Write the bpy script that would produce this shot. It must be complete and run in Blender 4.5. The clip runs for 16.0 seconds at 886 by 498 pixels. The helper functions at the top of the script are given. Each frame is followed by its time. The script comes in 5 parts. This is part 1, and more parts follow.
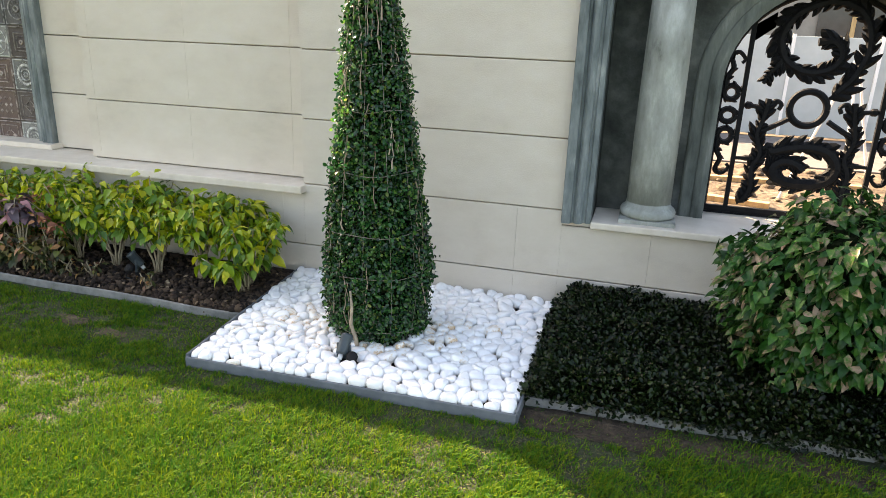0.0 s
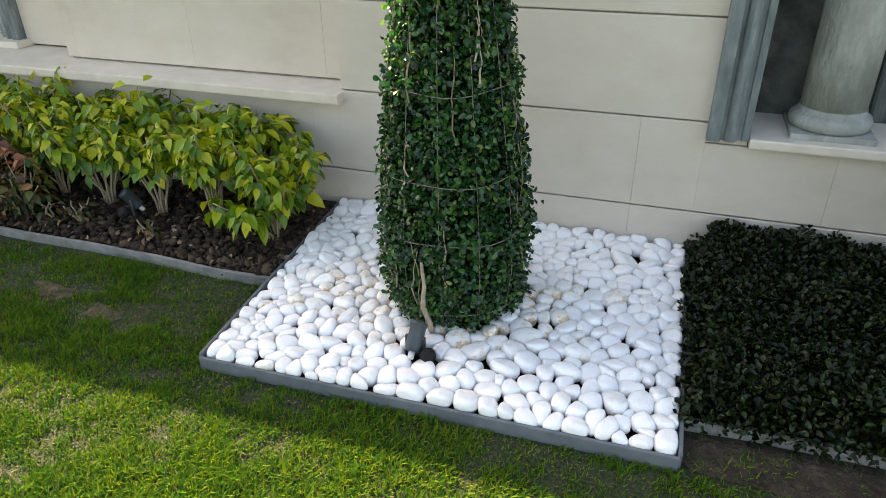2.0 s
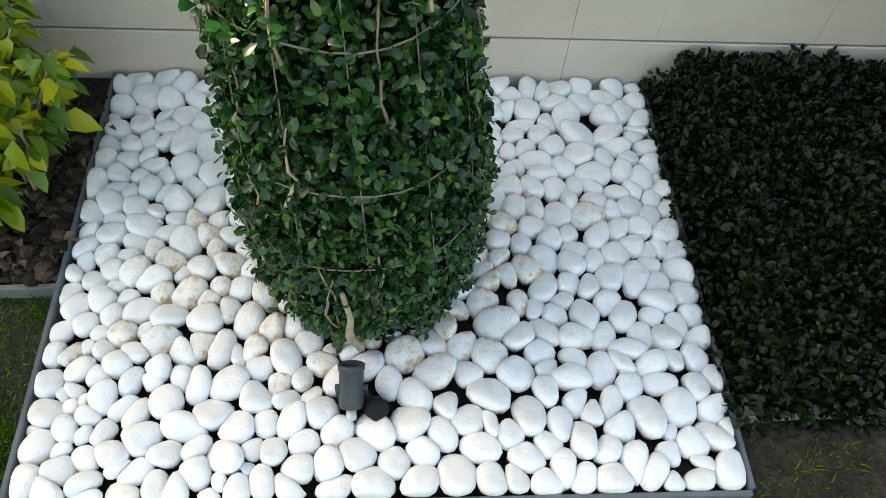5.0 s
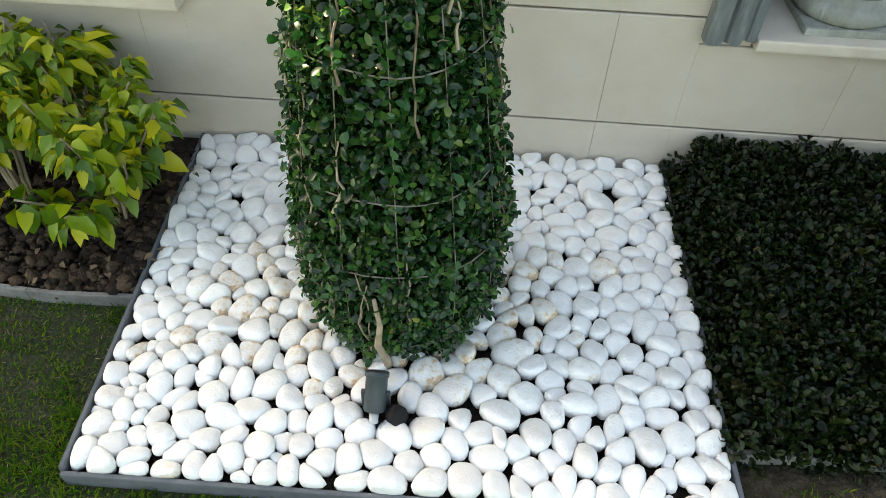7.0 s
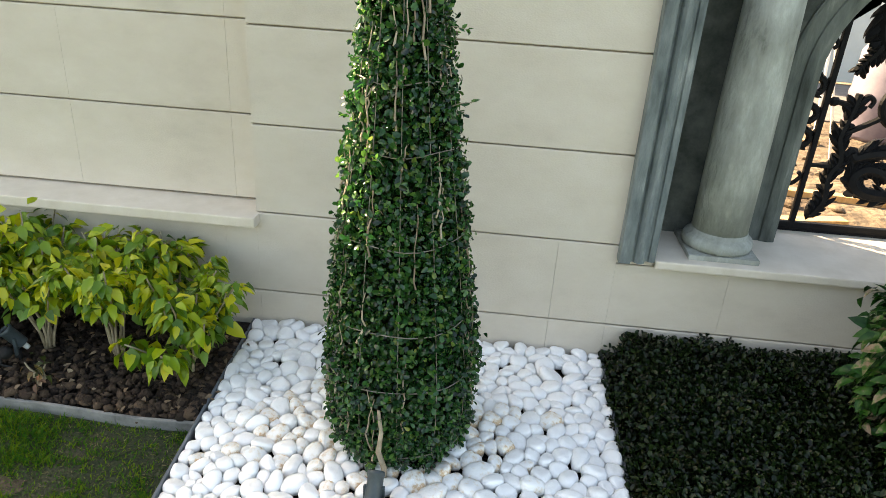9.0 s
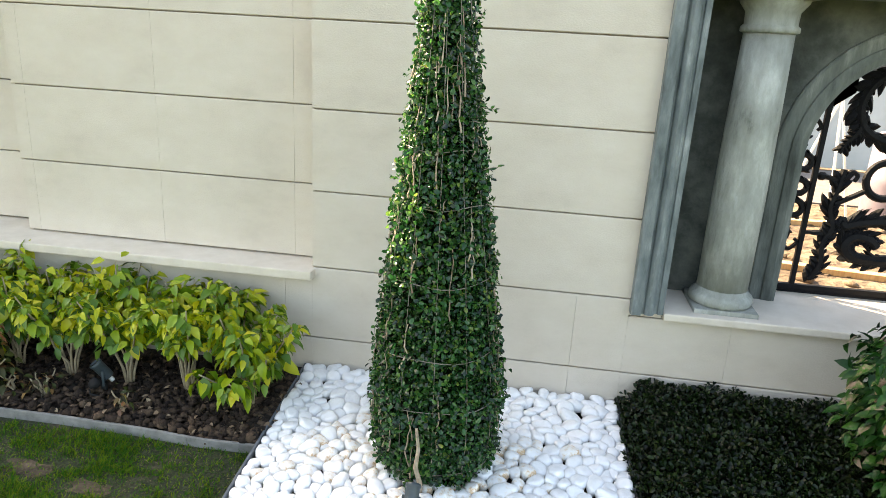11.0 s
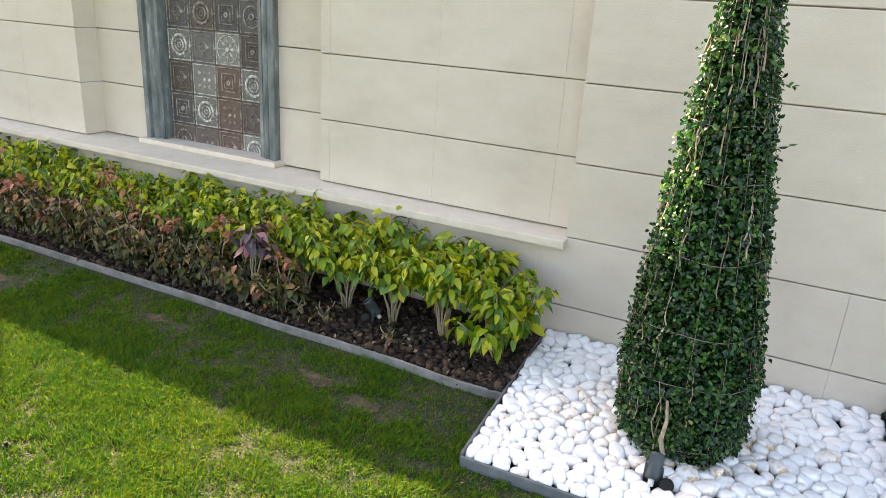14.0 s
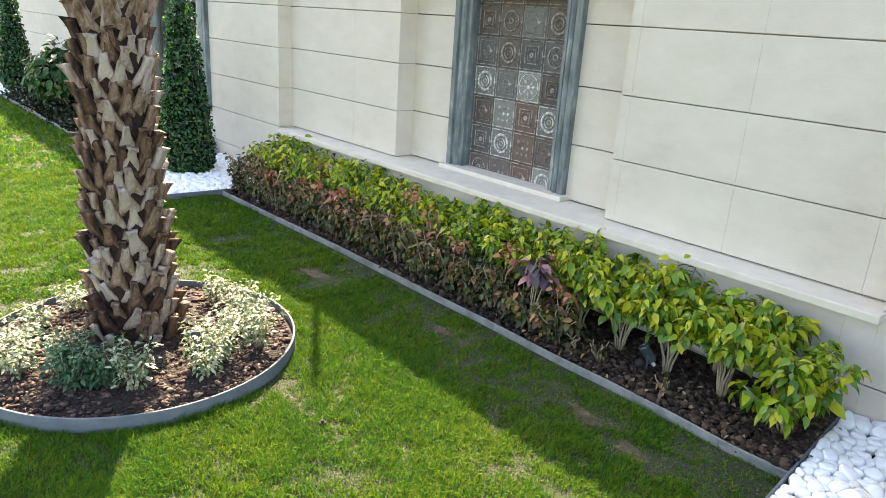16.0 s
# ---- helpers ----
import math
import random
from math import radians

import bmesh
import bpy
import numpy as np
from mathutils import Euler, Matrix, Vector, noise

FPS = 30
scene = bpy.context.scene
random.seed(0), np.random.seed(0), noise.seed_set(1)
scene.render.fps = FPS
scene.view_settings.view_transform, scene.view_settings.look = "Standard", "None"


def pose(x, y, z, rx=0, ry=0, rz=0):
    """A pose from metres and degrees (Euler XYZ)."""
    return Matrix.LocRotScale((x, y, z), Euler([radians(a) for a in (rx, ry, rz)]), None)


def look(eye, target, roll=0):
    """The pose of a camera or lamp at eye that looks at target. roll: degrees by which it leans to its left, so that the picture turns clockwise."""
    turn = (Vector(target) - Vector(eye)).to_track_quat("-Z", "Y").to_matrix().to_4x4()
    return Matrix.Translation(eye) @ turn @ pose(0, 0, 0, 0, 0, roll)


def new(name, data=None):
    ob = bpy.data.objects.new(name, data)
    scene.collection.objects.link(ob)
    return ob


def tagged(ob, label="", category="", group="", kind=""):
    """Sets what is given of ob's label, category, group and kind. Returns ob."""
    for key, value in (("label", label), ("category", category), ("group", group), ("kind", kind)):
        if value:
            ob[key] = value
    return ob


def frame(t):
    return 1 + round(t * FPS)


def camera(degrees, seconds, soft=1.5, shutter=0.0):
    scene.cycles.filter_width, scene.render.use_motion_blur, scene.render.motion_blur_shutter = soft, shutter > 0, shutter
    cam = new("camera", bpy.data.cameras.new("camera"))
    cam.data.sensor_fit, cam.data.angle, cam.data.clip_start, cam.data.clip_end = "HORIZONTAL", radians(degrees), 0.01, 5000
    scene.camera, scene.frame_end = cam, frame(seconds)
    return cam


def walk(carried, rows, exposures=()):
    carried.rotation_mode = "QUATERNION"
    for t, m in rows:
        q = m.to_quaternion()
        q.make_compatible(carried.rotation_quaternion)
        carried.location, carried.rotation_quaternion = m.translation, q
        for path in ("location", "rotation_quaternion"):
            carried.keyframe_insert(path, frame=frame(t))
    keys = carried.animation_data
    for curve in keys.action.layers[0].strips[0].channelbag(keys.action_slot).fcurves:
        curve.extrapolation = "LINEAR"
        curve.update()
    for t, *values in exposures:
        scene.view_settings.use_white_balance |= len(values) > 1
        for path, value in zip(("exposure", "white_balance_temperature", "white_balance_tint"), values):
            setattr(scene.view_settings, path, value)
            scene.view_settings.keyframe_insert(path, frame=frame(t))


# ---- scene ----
cam = camera(65.5, 16.0, soft=0.75)
PATH = [
    (0, (-0.015, -0.006, 1.494), (-0.535, 1.823, 0.873), 2.0),
    (0.5, (-0.12, 0.092, 1.481), (-0.738, 1.88, 0.831), 2.0),
    (1, (-0.328, 0.315, 1.481), (-0.874, 2.093, 0.747), 1.7),
    (1.5, (-0.463, 0.533, 1.452), (-1.017, 2.26, 0.609), 0.9),
    (2, (-0.533, 0.906, 1.436), (-1.092, 2.558, 0.457), -0.7),
    (2.5, (-0.673, 1.178, 1.435), (-1.011, 2.782, 0.289), 3.0),
    (3, (-0.843, 1.441, 1.446), (-0.956, 2.911, 0.094), 3.0),
    (3.5, (-0.917, 1.655, 1.454), (-0.99, 2.932, -0.083), 2.1),
    (4, (-0.935, 1.862, 1.43), (-0.998, 2.987, -0.223), 2.1),
    (4.5, (-0.983, 1.967, 1.469), (-0.959, 3.061, -0.204), 2.5),
    (5, (-1.073, 1.991, 1.463), (-0.974, 3.117, -0.187), 4.6),
    (5.2, (-1.102, 2.008, 1.482), (-1.0, 3.123, -0.175), 5.4),
    (7.3, (-0.992, 1.635, 1.498), (-1.075, 3.041, 0.078), 1.9),
    (7.5, (-0.984, 1.588, 1.52), (-1.07, 2.981, 0.087), 1.8),
    (8, (-0.955, 1.379, 1.546), (-1.016, 2.954, 0.314), 1.4),
    (8.5, (-0.967, 1.135, 1.634), (-1.044, 2.821, 0.561), 3.3),
    (9, (-0.907, 0.946, 1.69), (-1.038, 2.76, 0.858), 3.7),
    (9.5, (-0.801, 0.801, 1.722), (-1.014, 2.656, 1.006), 3.8),
    (9.7, (-0.859, 0.679, 1.706), (-1.045, 2.585, 1.128), 3.9),
    (11.8, (-0.853, 0.469, 1.696), (-1.133, 2.336, 1.036), 2.8),
    (12, (-0.859, 0.44, 1.713), (-1.128, 2.298, 1.022), 2.7),
    (12.5, (-0.913, 0.366, 1.639), (-1.313, 2.218, 0.999), 3.0),
    (13, (-0.954, 0.385, 1.638), (-1.508, 2.18, 0.951), 3.2),
    (13.5, (-0.984, 0.351, 1.632), (-1.682, 2.096, 0.948), 3.1),
    (14, (-1.013, 0.314, 1.631), (-1.83, 2.016, 0.97), 3.7),
    (14.5, (-1.039, 0.293, 1.691), (-2.023, 1.9, 1.02), 3.1),
    (15, (-1.117, 0.253, 1.685), (-2.268, 1.749, 1.023), 3.4),
    (15.5, (-1.1, 0.212, 1.674), (-2.401, 1.586, 1.026), 3.5),
    (16, (-1.124, 0.15, 1.7), (-2.518, 1.437, 1.067), 3.7),
]
walk(cam, [(t, look(eye, target, roll)) for t, eye, target, roll in PATH],
     exposures=[(0, 2.43, 8550, 15), (1.5, 2.34, 8650, 15), (2.5, 2.15, 8800, 11), (3.5, 2.15, 9200, 8), (5.2, 2.23, 9200, 6), (7.5, 2.31, 9700, 8), (9, 2.41, 9150, 10), (9.6, 2.57, 9050, 11), (12, 2.71, 8650, 12), (13.5, 2.57, 8800, 17), (14.7, 2.63, 8350, 18), (16, 2.7, 7700, 14)])

# ---- body ----

# ---------- world, sun ----------
SUN_EL = radians(36.3)
SUN_AZ = Vector((-0.848, 0.530, 0)).normalized()
world = bpy.data.worlds.new("world")
scene.world = world
world.use_nodes = True
wn = world.node_tree.nodes
sky = wn.new("ShaderNodeTexSky")
sky.sky_type = 'NISHITA'
sky.sun_disc = False
sky.sun_elevation = SUN_EL
sky.sun_rotation = math.atan2(SUN_AZ.x, SUN_AZ.y)
sky.air_density, sky.dust_density, sky.ozone_density = 1.0, 2.0, 1.0
wn["Background"].inputs[1].default_value = 0.135
world.node_tree.links.new(sky.outputs[0], wn["Background"].inputs[0])
sun_data = bpy.data.lights.new("sun", 'SUN')
sun_data.energy, sun_data.angle, sun_data.color = 5.0, radians(0.55), (1.0, 0.885, 0.71)
sun = new("sun", sun_data)
sun.matrix_world = look(SUN_AZ * 12 * math.cos(SUN_EL) + Vector((0, 0, 12 * math.sin(SUN_EL))), (0, 0, 0))


# ---------- materials ----------
def material(name, stops, scale=8.0, rough=0.8, bump=0.2, bump_scale=60.0, spread=0.0, island=False, big=0.0, big_scale=1.2,
             metal=0.0, translucent=0.0, stretch=(1, 1, 1), spec=0.4, bump_dist=0.01):
    """A node material: a colour ramp over two noises, random per piece or island, with fine relief."""
    mat = bpy.data.materials.new(name)
    mat.use_nodes = True
    n, l = mat.node_tree.nodes, mat.node_tree.links
    bsdf = n["Principled BSDF"]
    geo, co = n.new("ShaderNodeNewGeometry"), n.new("ShaderNodeTexCoord")
    mp = n.new("ShaderNodeMapping")
    mp.inputs["Scale"].default_value = stretch
    l.new(co.outputs["Object"], mp.inputs[0])
    a = n.new("ShaderNodeTexNoise")
    a.inputs["Scale"].default_value, a.inputs["Detail"].default_value, a.inputs["Roughness"].default_value = scale, 6.0, 0.65
    l.new(mp.outputs[0], a.inputs["Vector"])
    value = a.outputs["Fac"]

    def mix(v, other, weight):
        m = n.new("ShaderNodeMix")
        m.inputs[0].default_value = weight
        l.new(v, m.inputs[2])
        l.new(other, m.inputs[3])
        return m.outputs[0]
    if big:
        b = n.new("ShaderNodeTexNoise")
        b.inputs["Scale"].default_value, b.inputs["Detail"].default_value = big_scale, 3.0
        l.new(co.outputs["Object"], b.inputs["Vector"])
        value = mix(value, b.outputs["Fac"], big)
    if spread:
        if island:
            r = geo.outputs["Random Per Island"]
        else:
            r = n.new("ShaderNodeObjectInfo").outputs["Random"]
        value = mix(value, r, spread)
    ramp = n.new("ShaderNodeValToRGB")
    while len(ramp.color_ramp.elements) < len(stops):
        ramp.color_ramp.elements.new(0.5)
    for e, (p, c) in zip(ramp.color_ramp.elements, stops):
        e.position, e.color = p, (*c, 1)
    l.new(value, ramp.inputs[0])
    l.new(ramp.outputs[0], bsdf.inputs["Base Color"])
    bsdf.inputs["Roughness"].default_value = rough
    bsdf.inputs["Metallic"].default_value = metal
    bsdf.inputs["Specular IOR Level"].default_value = spec
    if bump:
        f = n.new("ShaderNodeTexNoise")
        f.inputs["Scale"].default_value, f.inputs["Detail"].default_value = bump_scale, 5.0
        l.new(mp.outputs[0], f.inputs["Vector"])
        bp = n.new("ShaderNodeBump")
        bp.inputs["Strength"].default_value, bp.inputs["Distance"].default_value = bump, bump_dist
        l.new(f.outputs["Fac"], bp.inputs["Height"])
        l.new(bp.outputs[0], bsdf.inputs["Normal"])
    if translucent:
        tr = n.new("ShaderNodeBsdfTranslucent")
        ms = n.new("ShaderNodeMixShader")
        ms.inputs[0].default_value = translucent
        l.new(ramp.outputs[0], tr.inputs["Color"])
        l.new(bsdf.outputs[0], ms.inputs[1])
        l.new(tr.outputs[0], ms.inputs[2])
        l.new(ms.outputs[0], n["Material Output"].inputs["Surface"])
    return mat


M_SLAB = material("cream_limestone", [(0.34, (0.530, 0.468, 0.394)), (0.46, (0.580, 0.515, 0.435)), (0.55, (0.600, 0.537, 0.458)), (0.68, (0.630, 0.570, 0.494))], 5.0, 0.78, 0.20, 140.0, 0.04, big=0.35, big_scale=1.1, stretch=(0.8, 1.0, 1.5))
M_LEDGE = material("cream_ledge_stone", [(0.3, (0.60, 0.53, 0.44)), (0.7, (0.70, 0.63, 0.54))], 9.0, 0.6, 0.1, 150.0)
M_MORTAR = material("grout", [(0.3, (0.24, 0.21, 0.17)), (0.7, (0.36, 0.32, 0.27))], 20.0, 0.95, 0.2)
M_GREY = material("weathered_grey_stone", [(0.36, (0.038, 0.045, 0.040)), (0.46, (0.088, 0.102, 0.092)), (0.55, (0.135, 0.150, 0.136)), (0.66, (0.29, 0.305, 0.285))], 7.0, 0.8, 0.4, 90.0, big=0.35, big_scale=2.2, stretch=(1.6, 1.6, 0.35))
M_COLUMN = material("aged_column_stone", [(0.33, (0.095, 0.10, 0.085)), (0.42, (0.225, 0.235, 0.208)), (0.55, (0.31, 0.325, 0.292)), (0.68, (0.46, 0.475, 0.44))], 9.0, 0.85, 0.8, 45.0, big=0.35, big_scale=3.0, stretch=(1.3, 1.3, 0.5))
M_DARKGREY = material("mottled_dark_grey_plaster", [(0.36, (0.018, 0.022, 0.020)), (0.48, (0.048, 0.056, 0.051)), (0.64, (0.13, 0.142, 0.130))], 5.0, 0.85, 0.5, 60.0, big=0.35, big_scale=2.4)
M_FRAME = material("blue_grey_painted_stone", [(0.36, (0.066, 0.084, 0.086)), (0.47, (0.128, 0.154, 0.156)), (0.56, (0.180, 0.208, 0.208)), (0.68, (0.38, 0.405, 0.395))], 10.0, 0.6, 0.35, 120.0, big=0.35, big_scale=4.0, stretch=(1.8, 1.8, 0.45))
M_IRON = material("black_cast_iron", [(0.3, (0.004, 0.004, 0.005)), (0.75, (0.011, 0.011, 0.012))], 30.0, 0.6, 0.3, 150.0, spec=0.12)
M_PEBBLE = material("white_pebble", [(0.22, (0.74, 0.74, 0.725)), (0.42, (0.835, 0.835, 0.825)), (0.75, (0.875, 0.875, 0.87))], 1.6, 0.5, 0.25, 6.0, 0.3)
M_PEBBLE_FAR = material("white_pebble_far", [(0.22, (0.74, 0.74, 0.725)), (0.42, (0.835, 0.835, 0.825)), (0.75, (0.875, 0.875, 0.87))], 40.0, 0.5, 0.25, 120.0, 0.3, island=True)
M_PEBBLE_TAN = material("stained_white_pebble", [(0.47, (0.84, 0.835, 0.815)), (0.56, (0.78, 0.71, 0.61)), (0.63, (0.58, 0.38, 0.21)), (0.72, (0.66, 0.55, 0.42))], 0.9, 0.55, 0.3, 6.0, 0.10)
M_EDGING = material("grey_metal_edging", [(0.3, (0.085, 0.098, 0.11)), (0.7, (0.16, 0.175, 0.19))], 12.0, 0.78, 0.15, 120.0, big=0.3, spec=0.2)
M_KERB = material("pale_concrete_edging", [(0.35, (0.125, 0.125, 0.12)), (0.65, (0.26, 0.26, 0.25))], 14.0, 0.85, 0.45, 120.0, big=0.3, big_scale=3.0)
M_SOIL = material("dark_soil", [(0.3, (0.014, 0.010, 0.008)), (0.7, (0.045, 0.032, 0.025))], 25.0, 0.95, 0.9, 60.0, bump_dist=0.03)
M_LAVA = material("brown_lava_rock", [(0.15, (0.010, 0.006, 0.004)), (0.5, (0.034, 0.020, 0.013)), (0.8, (0.090, 0.057, 0.036)), (0.97, (0.20, 0.145, 0.10))], 40.0, 0.95, 0.9, 120.0, 0.65, island=True)
M_MULCH = material("reddish_bark_mulch", [(0.15, (0.018, 0.010, 0.008)), (0.5, (0.055, 0.030, 0.024)), (0.8, (0.15, 0.095, 0.072)), (0.97, (0.30, 0.22, 0.18))], 40.0, 0.95, 0.6, 120.0, 0.65, island=True)
M_SAND = material("sand", [(0.38, (0.055, 0.036, 0.023)), (0.5, (0.115, 0.082, 0.054)), (0.64, (0.20, 0.152, 0.108))], 3.0, 0.95, 0.9, 9.0, big=0.35, big_scale=0.6, bump_dist=0.08)
M_GRASS = material("grass_blade", [(0.1, (0.009, 0.070, 0.009)), (0.42, (0.038, 0.136, 0.011)), (0.70, (0.140, 0.212, 0.010)), (0.97, (0.31, 0.265, 0.045))], 3.0, 0.6, 0, 1, 0.5, island=True, big=0.45, big_scale=1.6, translucent=0.42, spec=0.10)
M_TOPI = material("topiary_leaf", [(0.12, (0.003, 0.020, 0.006)), (0.45, (0.009, 0.060, 0.016)), (0.72, (0.028, 0.125, 0.028)), (0.87, (0.085, 0.20, 0.040)), (0.97, (0.40, 0.36, 0.08))], 6.0, 0.24, 0, 1, 0.8, island=True, translucent=0.42, spec=0.6)
M_COVER = material("dark_groundcover_leaf", [(0.15, (0.0015, 0.005, 0.001)), (0.5, (0.0045, 0.014, 0.003)), (0.8, (0.018, 0.034, 0.008)), (0.97, (0.034, 0.017, 0.007))], 6.0, 0.28, 0, 1, 0.75, island=True, translucent=0.12, spec=0.22)
M_HEDGE = material("yellow_green_leaf", [(0.1, (0.030, 0.105, 0.008)), (0.34, (0.105, 0.215, 0.011)), (0.62, (0.285, 0.375, 0.015)), (0.92, (0.62, 0.53, 0.03))], 5.0, 0.36, 0, 1, 0.7, island=True, big=0.2, translucent=0.3, spec=0.45)
M_GREENLEAF = material("mid_green_leaf", [(0.1, (0.03, 0.085, 0.018)), (0.5, (0.07, 0.17, 0.03)), (0.9, (0.17, 0.29, 0.04))], 5.0, 0.42, 0, 1, 0.65, island=True, translucent=0.25)
M_RED = material("copper_red_leaf", [(0.08, (0.020, 0.026, 0.009)), (0.30, (0.060, 0.080, 0.018)), (0.46, (0.060, 0.034, 0.018)), (0.64, (0.13, 0.055, 0.030)), (0.76, (0.16, 0.18, 0.030)), (0.94, (0.40, 0.13, 0.075))], 5.0, 0.5, 0, 1, 0.85, island=True, translucent=0.25)
M_COPPER_LOW = material("dark_olive_copper_leaf", [(0.1, (0.012, 0.018, 0.006)), (0.4, (0.036, 0.052, 0.015)), (0.62, (0.075, 0.040, 0.024)), (0.78, (0.09, 0.115, 0.03)), (0.95, (0.14, 0.15, 0.04))], 5.0, 0.5, 0, 1, 0.85, island=True, translucent=0.2)
M_FLUSH = material("orange_red_new_leaf", [(0.1, (0.16, 0.05, 0.03)), (0.5, (0.36, 0.13, 0.07)), (0.9, (0.50, 0.24, 0.12))], 5.0, 0.5, 0, 1, 0.8, island=True, translucent=0.25)
M_PINK = material("pink_purple_leaf", [(0.1, (0.050, 0.040, 0.052)), (0.50, (0.11, 0.080, 0.10)), (0.70, (0.30, 0.13, 0.15)), (0.95, (0.48, 0.24, 0.25))], 5.0, 0.5, 0, 1, 0.8, island=True, translucent=0.2)
M_SHRUB = material("variegated_shrub_leaf", [(0.20, (0.003, 0.024, 0.004)), (0.46, (0.011, 0.066, 0.010)), (0.63, (0.042, 0.118, 0.018)), (0.71, (0.22, 0.155, 0.105)), (0.95, (0.42, 0.28, 0.22))], 40.0, 0.34, 0.2, 80.0, 0.45, island=True, translucent=0.15, spec=0.22)
M_VARIEG = material("cream_variegated_leaf", [(0.15, (0.028, 0.080, 0.024)), (0.44, (0.09, 0.16, 0.06)), (0.58, (0.34, 0.36, 0.23)), (0.9, (0.54, 0.53, 0.41))], 60.0, 0.5, 0, 1, 0.5, island=True, translucent=0.2)
M_BLUEGREEN = material("dark_blue_green_leaf", [(0.15, (0.012, 0.045, 0.022)), (0.6, (0.034, 0.105, 0.048)), (0.95, (0.12, 0.22, 0.10))], 10.0, 0.5, 0, 1, 0.7, island=True, translucent=0.15, spec=0.25)
M_TWIG = material("dry_twig", [(0.3, (0.20, 0.145, 0.10)), (0.7, (0.46, 0.38, 0.29))], 30.0, 0.9, 0.4, 90.0, 0.3)
M_STEM = material("grey_brown_stem", [(0.3, (0.20, 0.16, 0.10)), (0.7, (0.38, 0.32, 0.23))], 30.0, 0.85, 0.3, 90.0)
# Shade deep among leaves is put into this near-black colour.
M_CORE = material("near_black_shade_core", [(0.3, (0.004, 0.008, 0.003)), (0.7, (0.014, 0.020, 0.007))], 30.0, 0.95, 1.0, 50.0, bump_dist=0.03, spec=0.05)
M_WIRE = material("galvanised_wire", [(0.3, (0.16, 0.145, 0.115)), (0.7, (0.30, 0.275, 0.23))], 20.0, 0.6, 0, metal=0.2)
M_LAMP = material("dark_grey_lamp_housing", [(0.3, (0.028, 0.040, 0.047)), (0.7, (0.048, 0.064, 0.072))], 20.0, 0.4, 0.1, 150.0)
M_LAMPCLIP = material("pale_plastic", [(0.3, (0.45, 0.47, 0.47)), (0.7, (0.6, 0.62, 0.62))], 20.0, 0.5, 0.1, 150.0)
M_BLACK = material("black_rubber", [(0.3, (0.008, 0.008, 0.009)), (0.7, (0.02, 0.02, 0.02))], 20.0, 0.75, 0.1, 150.0, spec=0.2)
M_PALM = material("palm_bark", [(0.3, (0.008, 0.004, 0.003)), (0.7, (0.040, 0.020, 0.012))], 20.0, 0.95, 0.8, 60.0, bump_dist=0.02)
M_BOOT = material("palm_leaf_base", [(0.34, (0.024, 0.011, 0.008)), (0.44, (0.100, 0.048, 0.026)), (0.54, (0.235, 0.145, 0.095)), (0.68, (0.46, 0.37, 0.31))], 16.0, 0.8, 0.9, 80.0, 0.32, stretch=(1.8, 1.8, 0.5))


def tile_material(name, low, high, worn):
    """Glazed relief tile: dark in the hollows, pale where proud; part wear, part relief shading put into the colour."""
    mat = material(name, [(0.25, low), (0.7, high)], 14.0, 0.6, 0.5, 90.0, 0.35)
    n, l = mat.node_tree.nodes, mat.node_tree.links
    bsdf = n["Principled BSDF"]
    base = bsdf.inputs["Base Color"].links[0].from_socket
    co, sep = n.new("ShaderNodeTexCoord"), n.new("ShaderNodeSeparateXYZ")
    l.new(co.outputs["Object"], sep.inputs[0])
    mr = n.new("ShaderNodeMapRange")
    mr.inputs[1].default_value, mr.inputs[2].default_value = -0.0128, -0.0175
    l.new(sep.outputs["Y"], mr.inputs[0])
    wear = n.new("ShaderNodeTexNoise")
    wear.inputs["Scale"].default_value, wear.inputs["Detail"].default_value = 30.0, 5.0
    l.new(co.outputs["Object"], wear.inputs["Vector"])
    mul = n.new("ShaderNodeMath")
    mul.operation = 'MULTIPLY'
    mul.use_clamp = True
    wr = n.new("ShaderNodeMapRange")
    wr.inputs[1].default_value, wr.inputs[2].default_value = 0.36, 0.60
    l.new(wear.outputs["Fac"], wr.inputs[0])
    l.new(mr.outputs[0], mul.inputs[0])
    l.new(wr.outputs[0], mul.inputs[1])
    mx = n.new("ShaderNodeMix")
    mx.data_type = 'RGBA'
    l.new(mul.outputs[0], mx.inputs[0])
    l.new(base, mx.inputs[6])
    mx.inputs[7].default_value = (*worn, 1)
    l.new(mx.outputs[2], bsdf.inputs["Base Color"])
    return mat


M_TILE_BROWN = tile_material("brown_relief_tile", (0.058, 0.045, 0.040), (0.135, 0.108, 0.096), (0.33, 0.285, 0.25))
M_TILE_GREY = tile_material("grey_relief_tile", (0.062, 0.058, 0.056), (0.15, 0.14, 0.132), (0.38, 0.36, 0.335))
M_TILE_PALE = tile_material("pale_relief_tile", (0.105, 0.102, 0.094), (0.25, 0.242, 0.222), (0.66, 0.65, 0.60))
M_TILE_RUST = tile_material("rust_relief_tile", (0.066, 0.042, 0.034), (0.155, 0.105, 0.085), (0.46, 0.38, 0.33))
M_HOARD = material("white_site_hoarding", [(0.3, (0.36, 0.40, 0.40)), (0.7, (0.45, 0.49, 0.49))], 2.0, 0.6, 0.1, 20.0)
M_TIMBER = material("raw_timber", [(0.3, (0.36, 0.22, 0.10)), (0.7, (0.56, 0.38, 0.19))], 6.0, 0.8, 0.3, 60.0, stretch=(4, 4, 0.5))
M_BUILD = material("pale_render", [(0.3, (0.20, 0.185, 0.165)), (0.7, (0.28, 0.26, 0.235))], 2.0, 0.9, 0.2, 20.0)
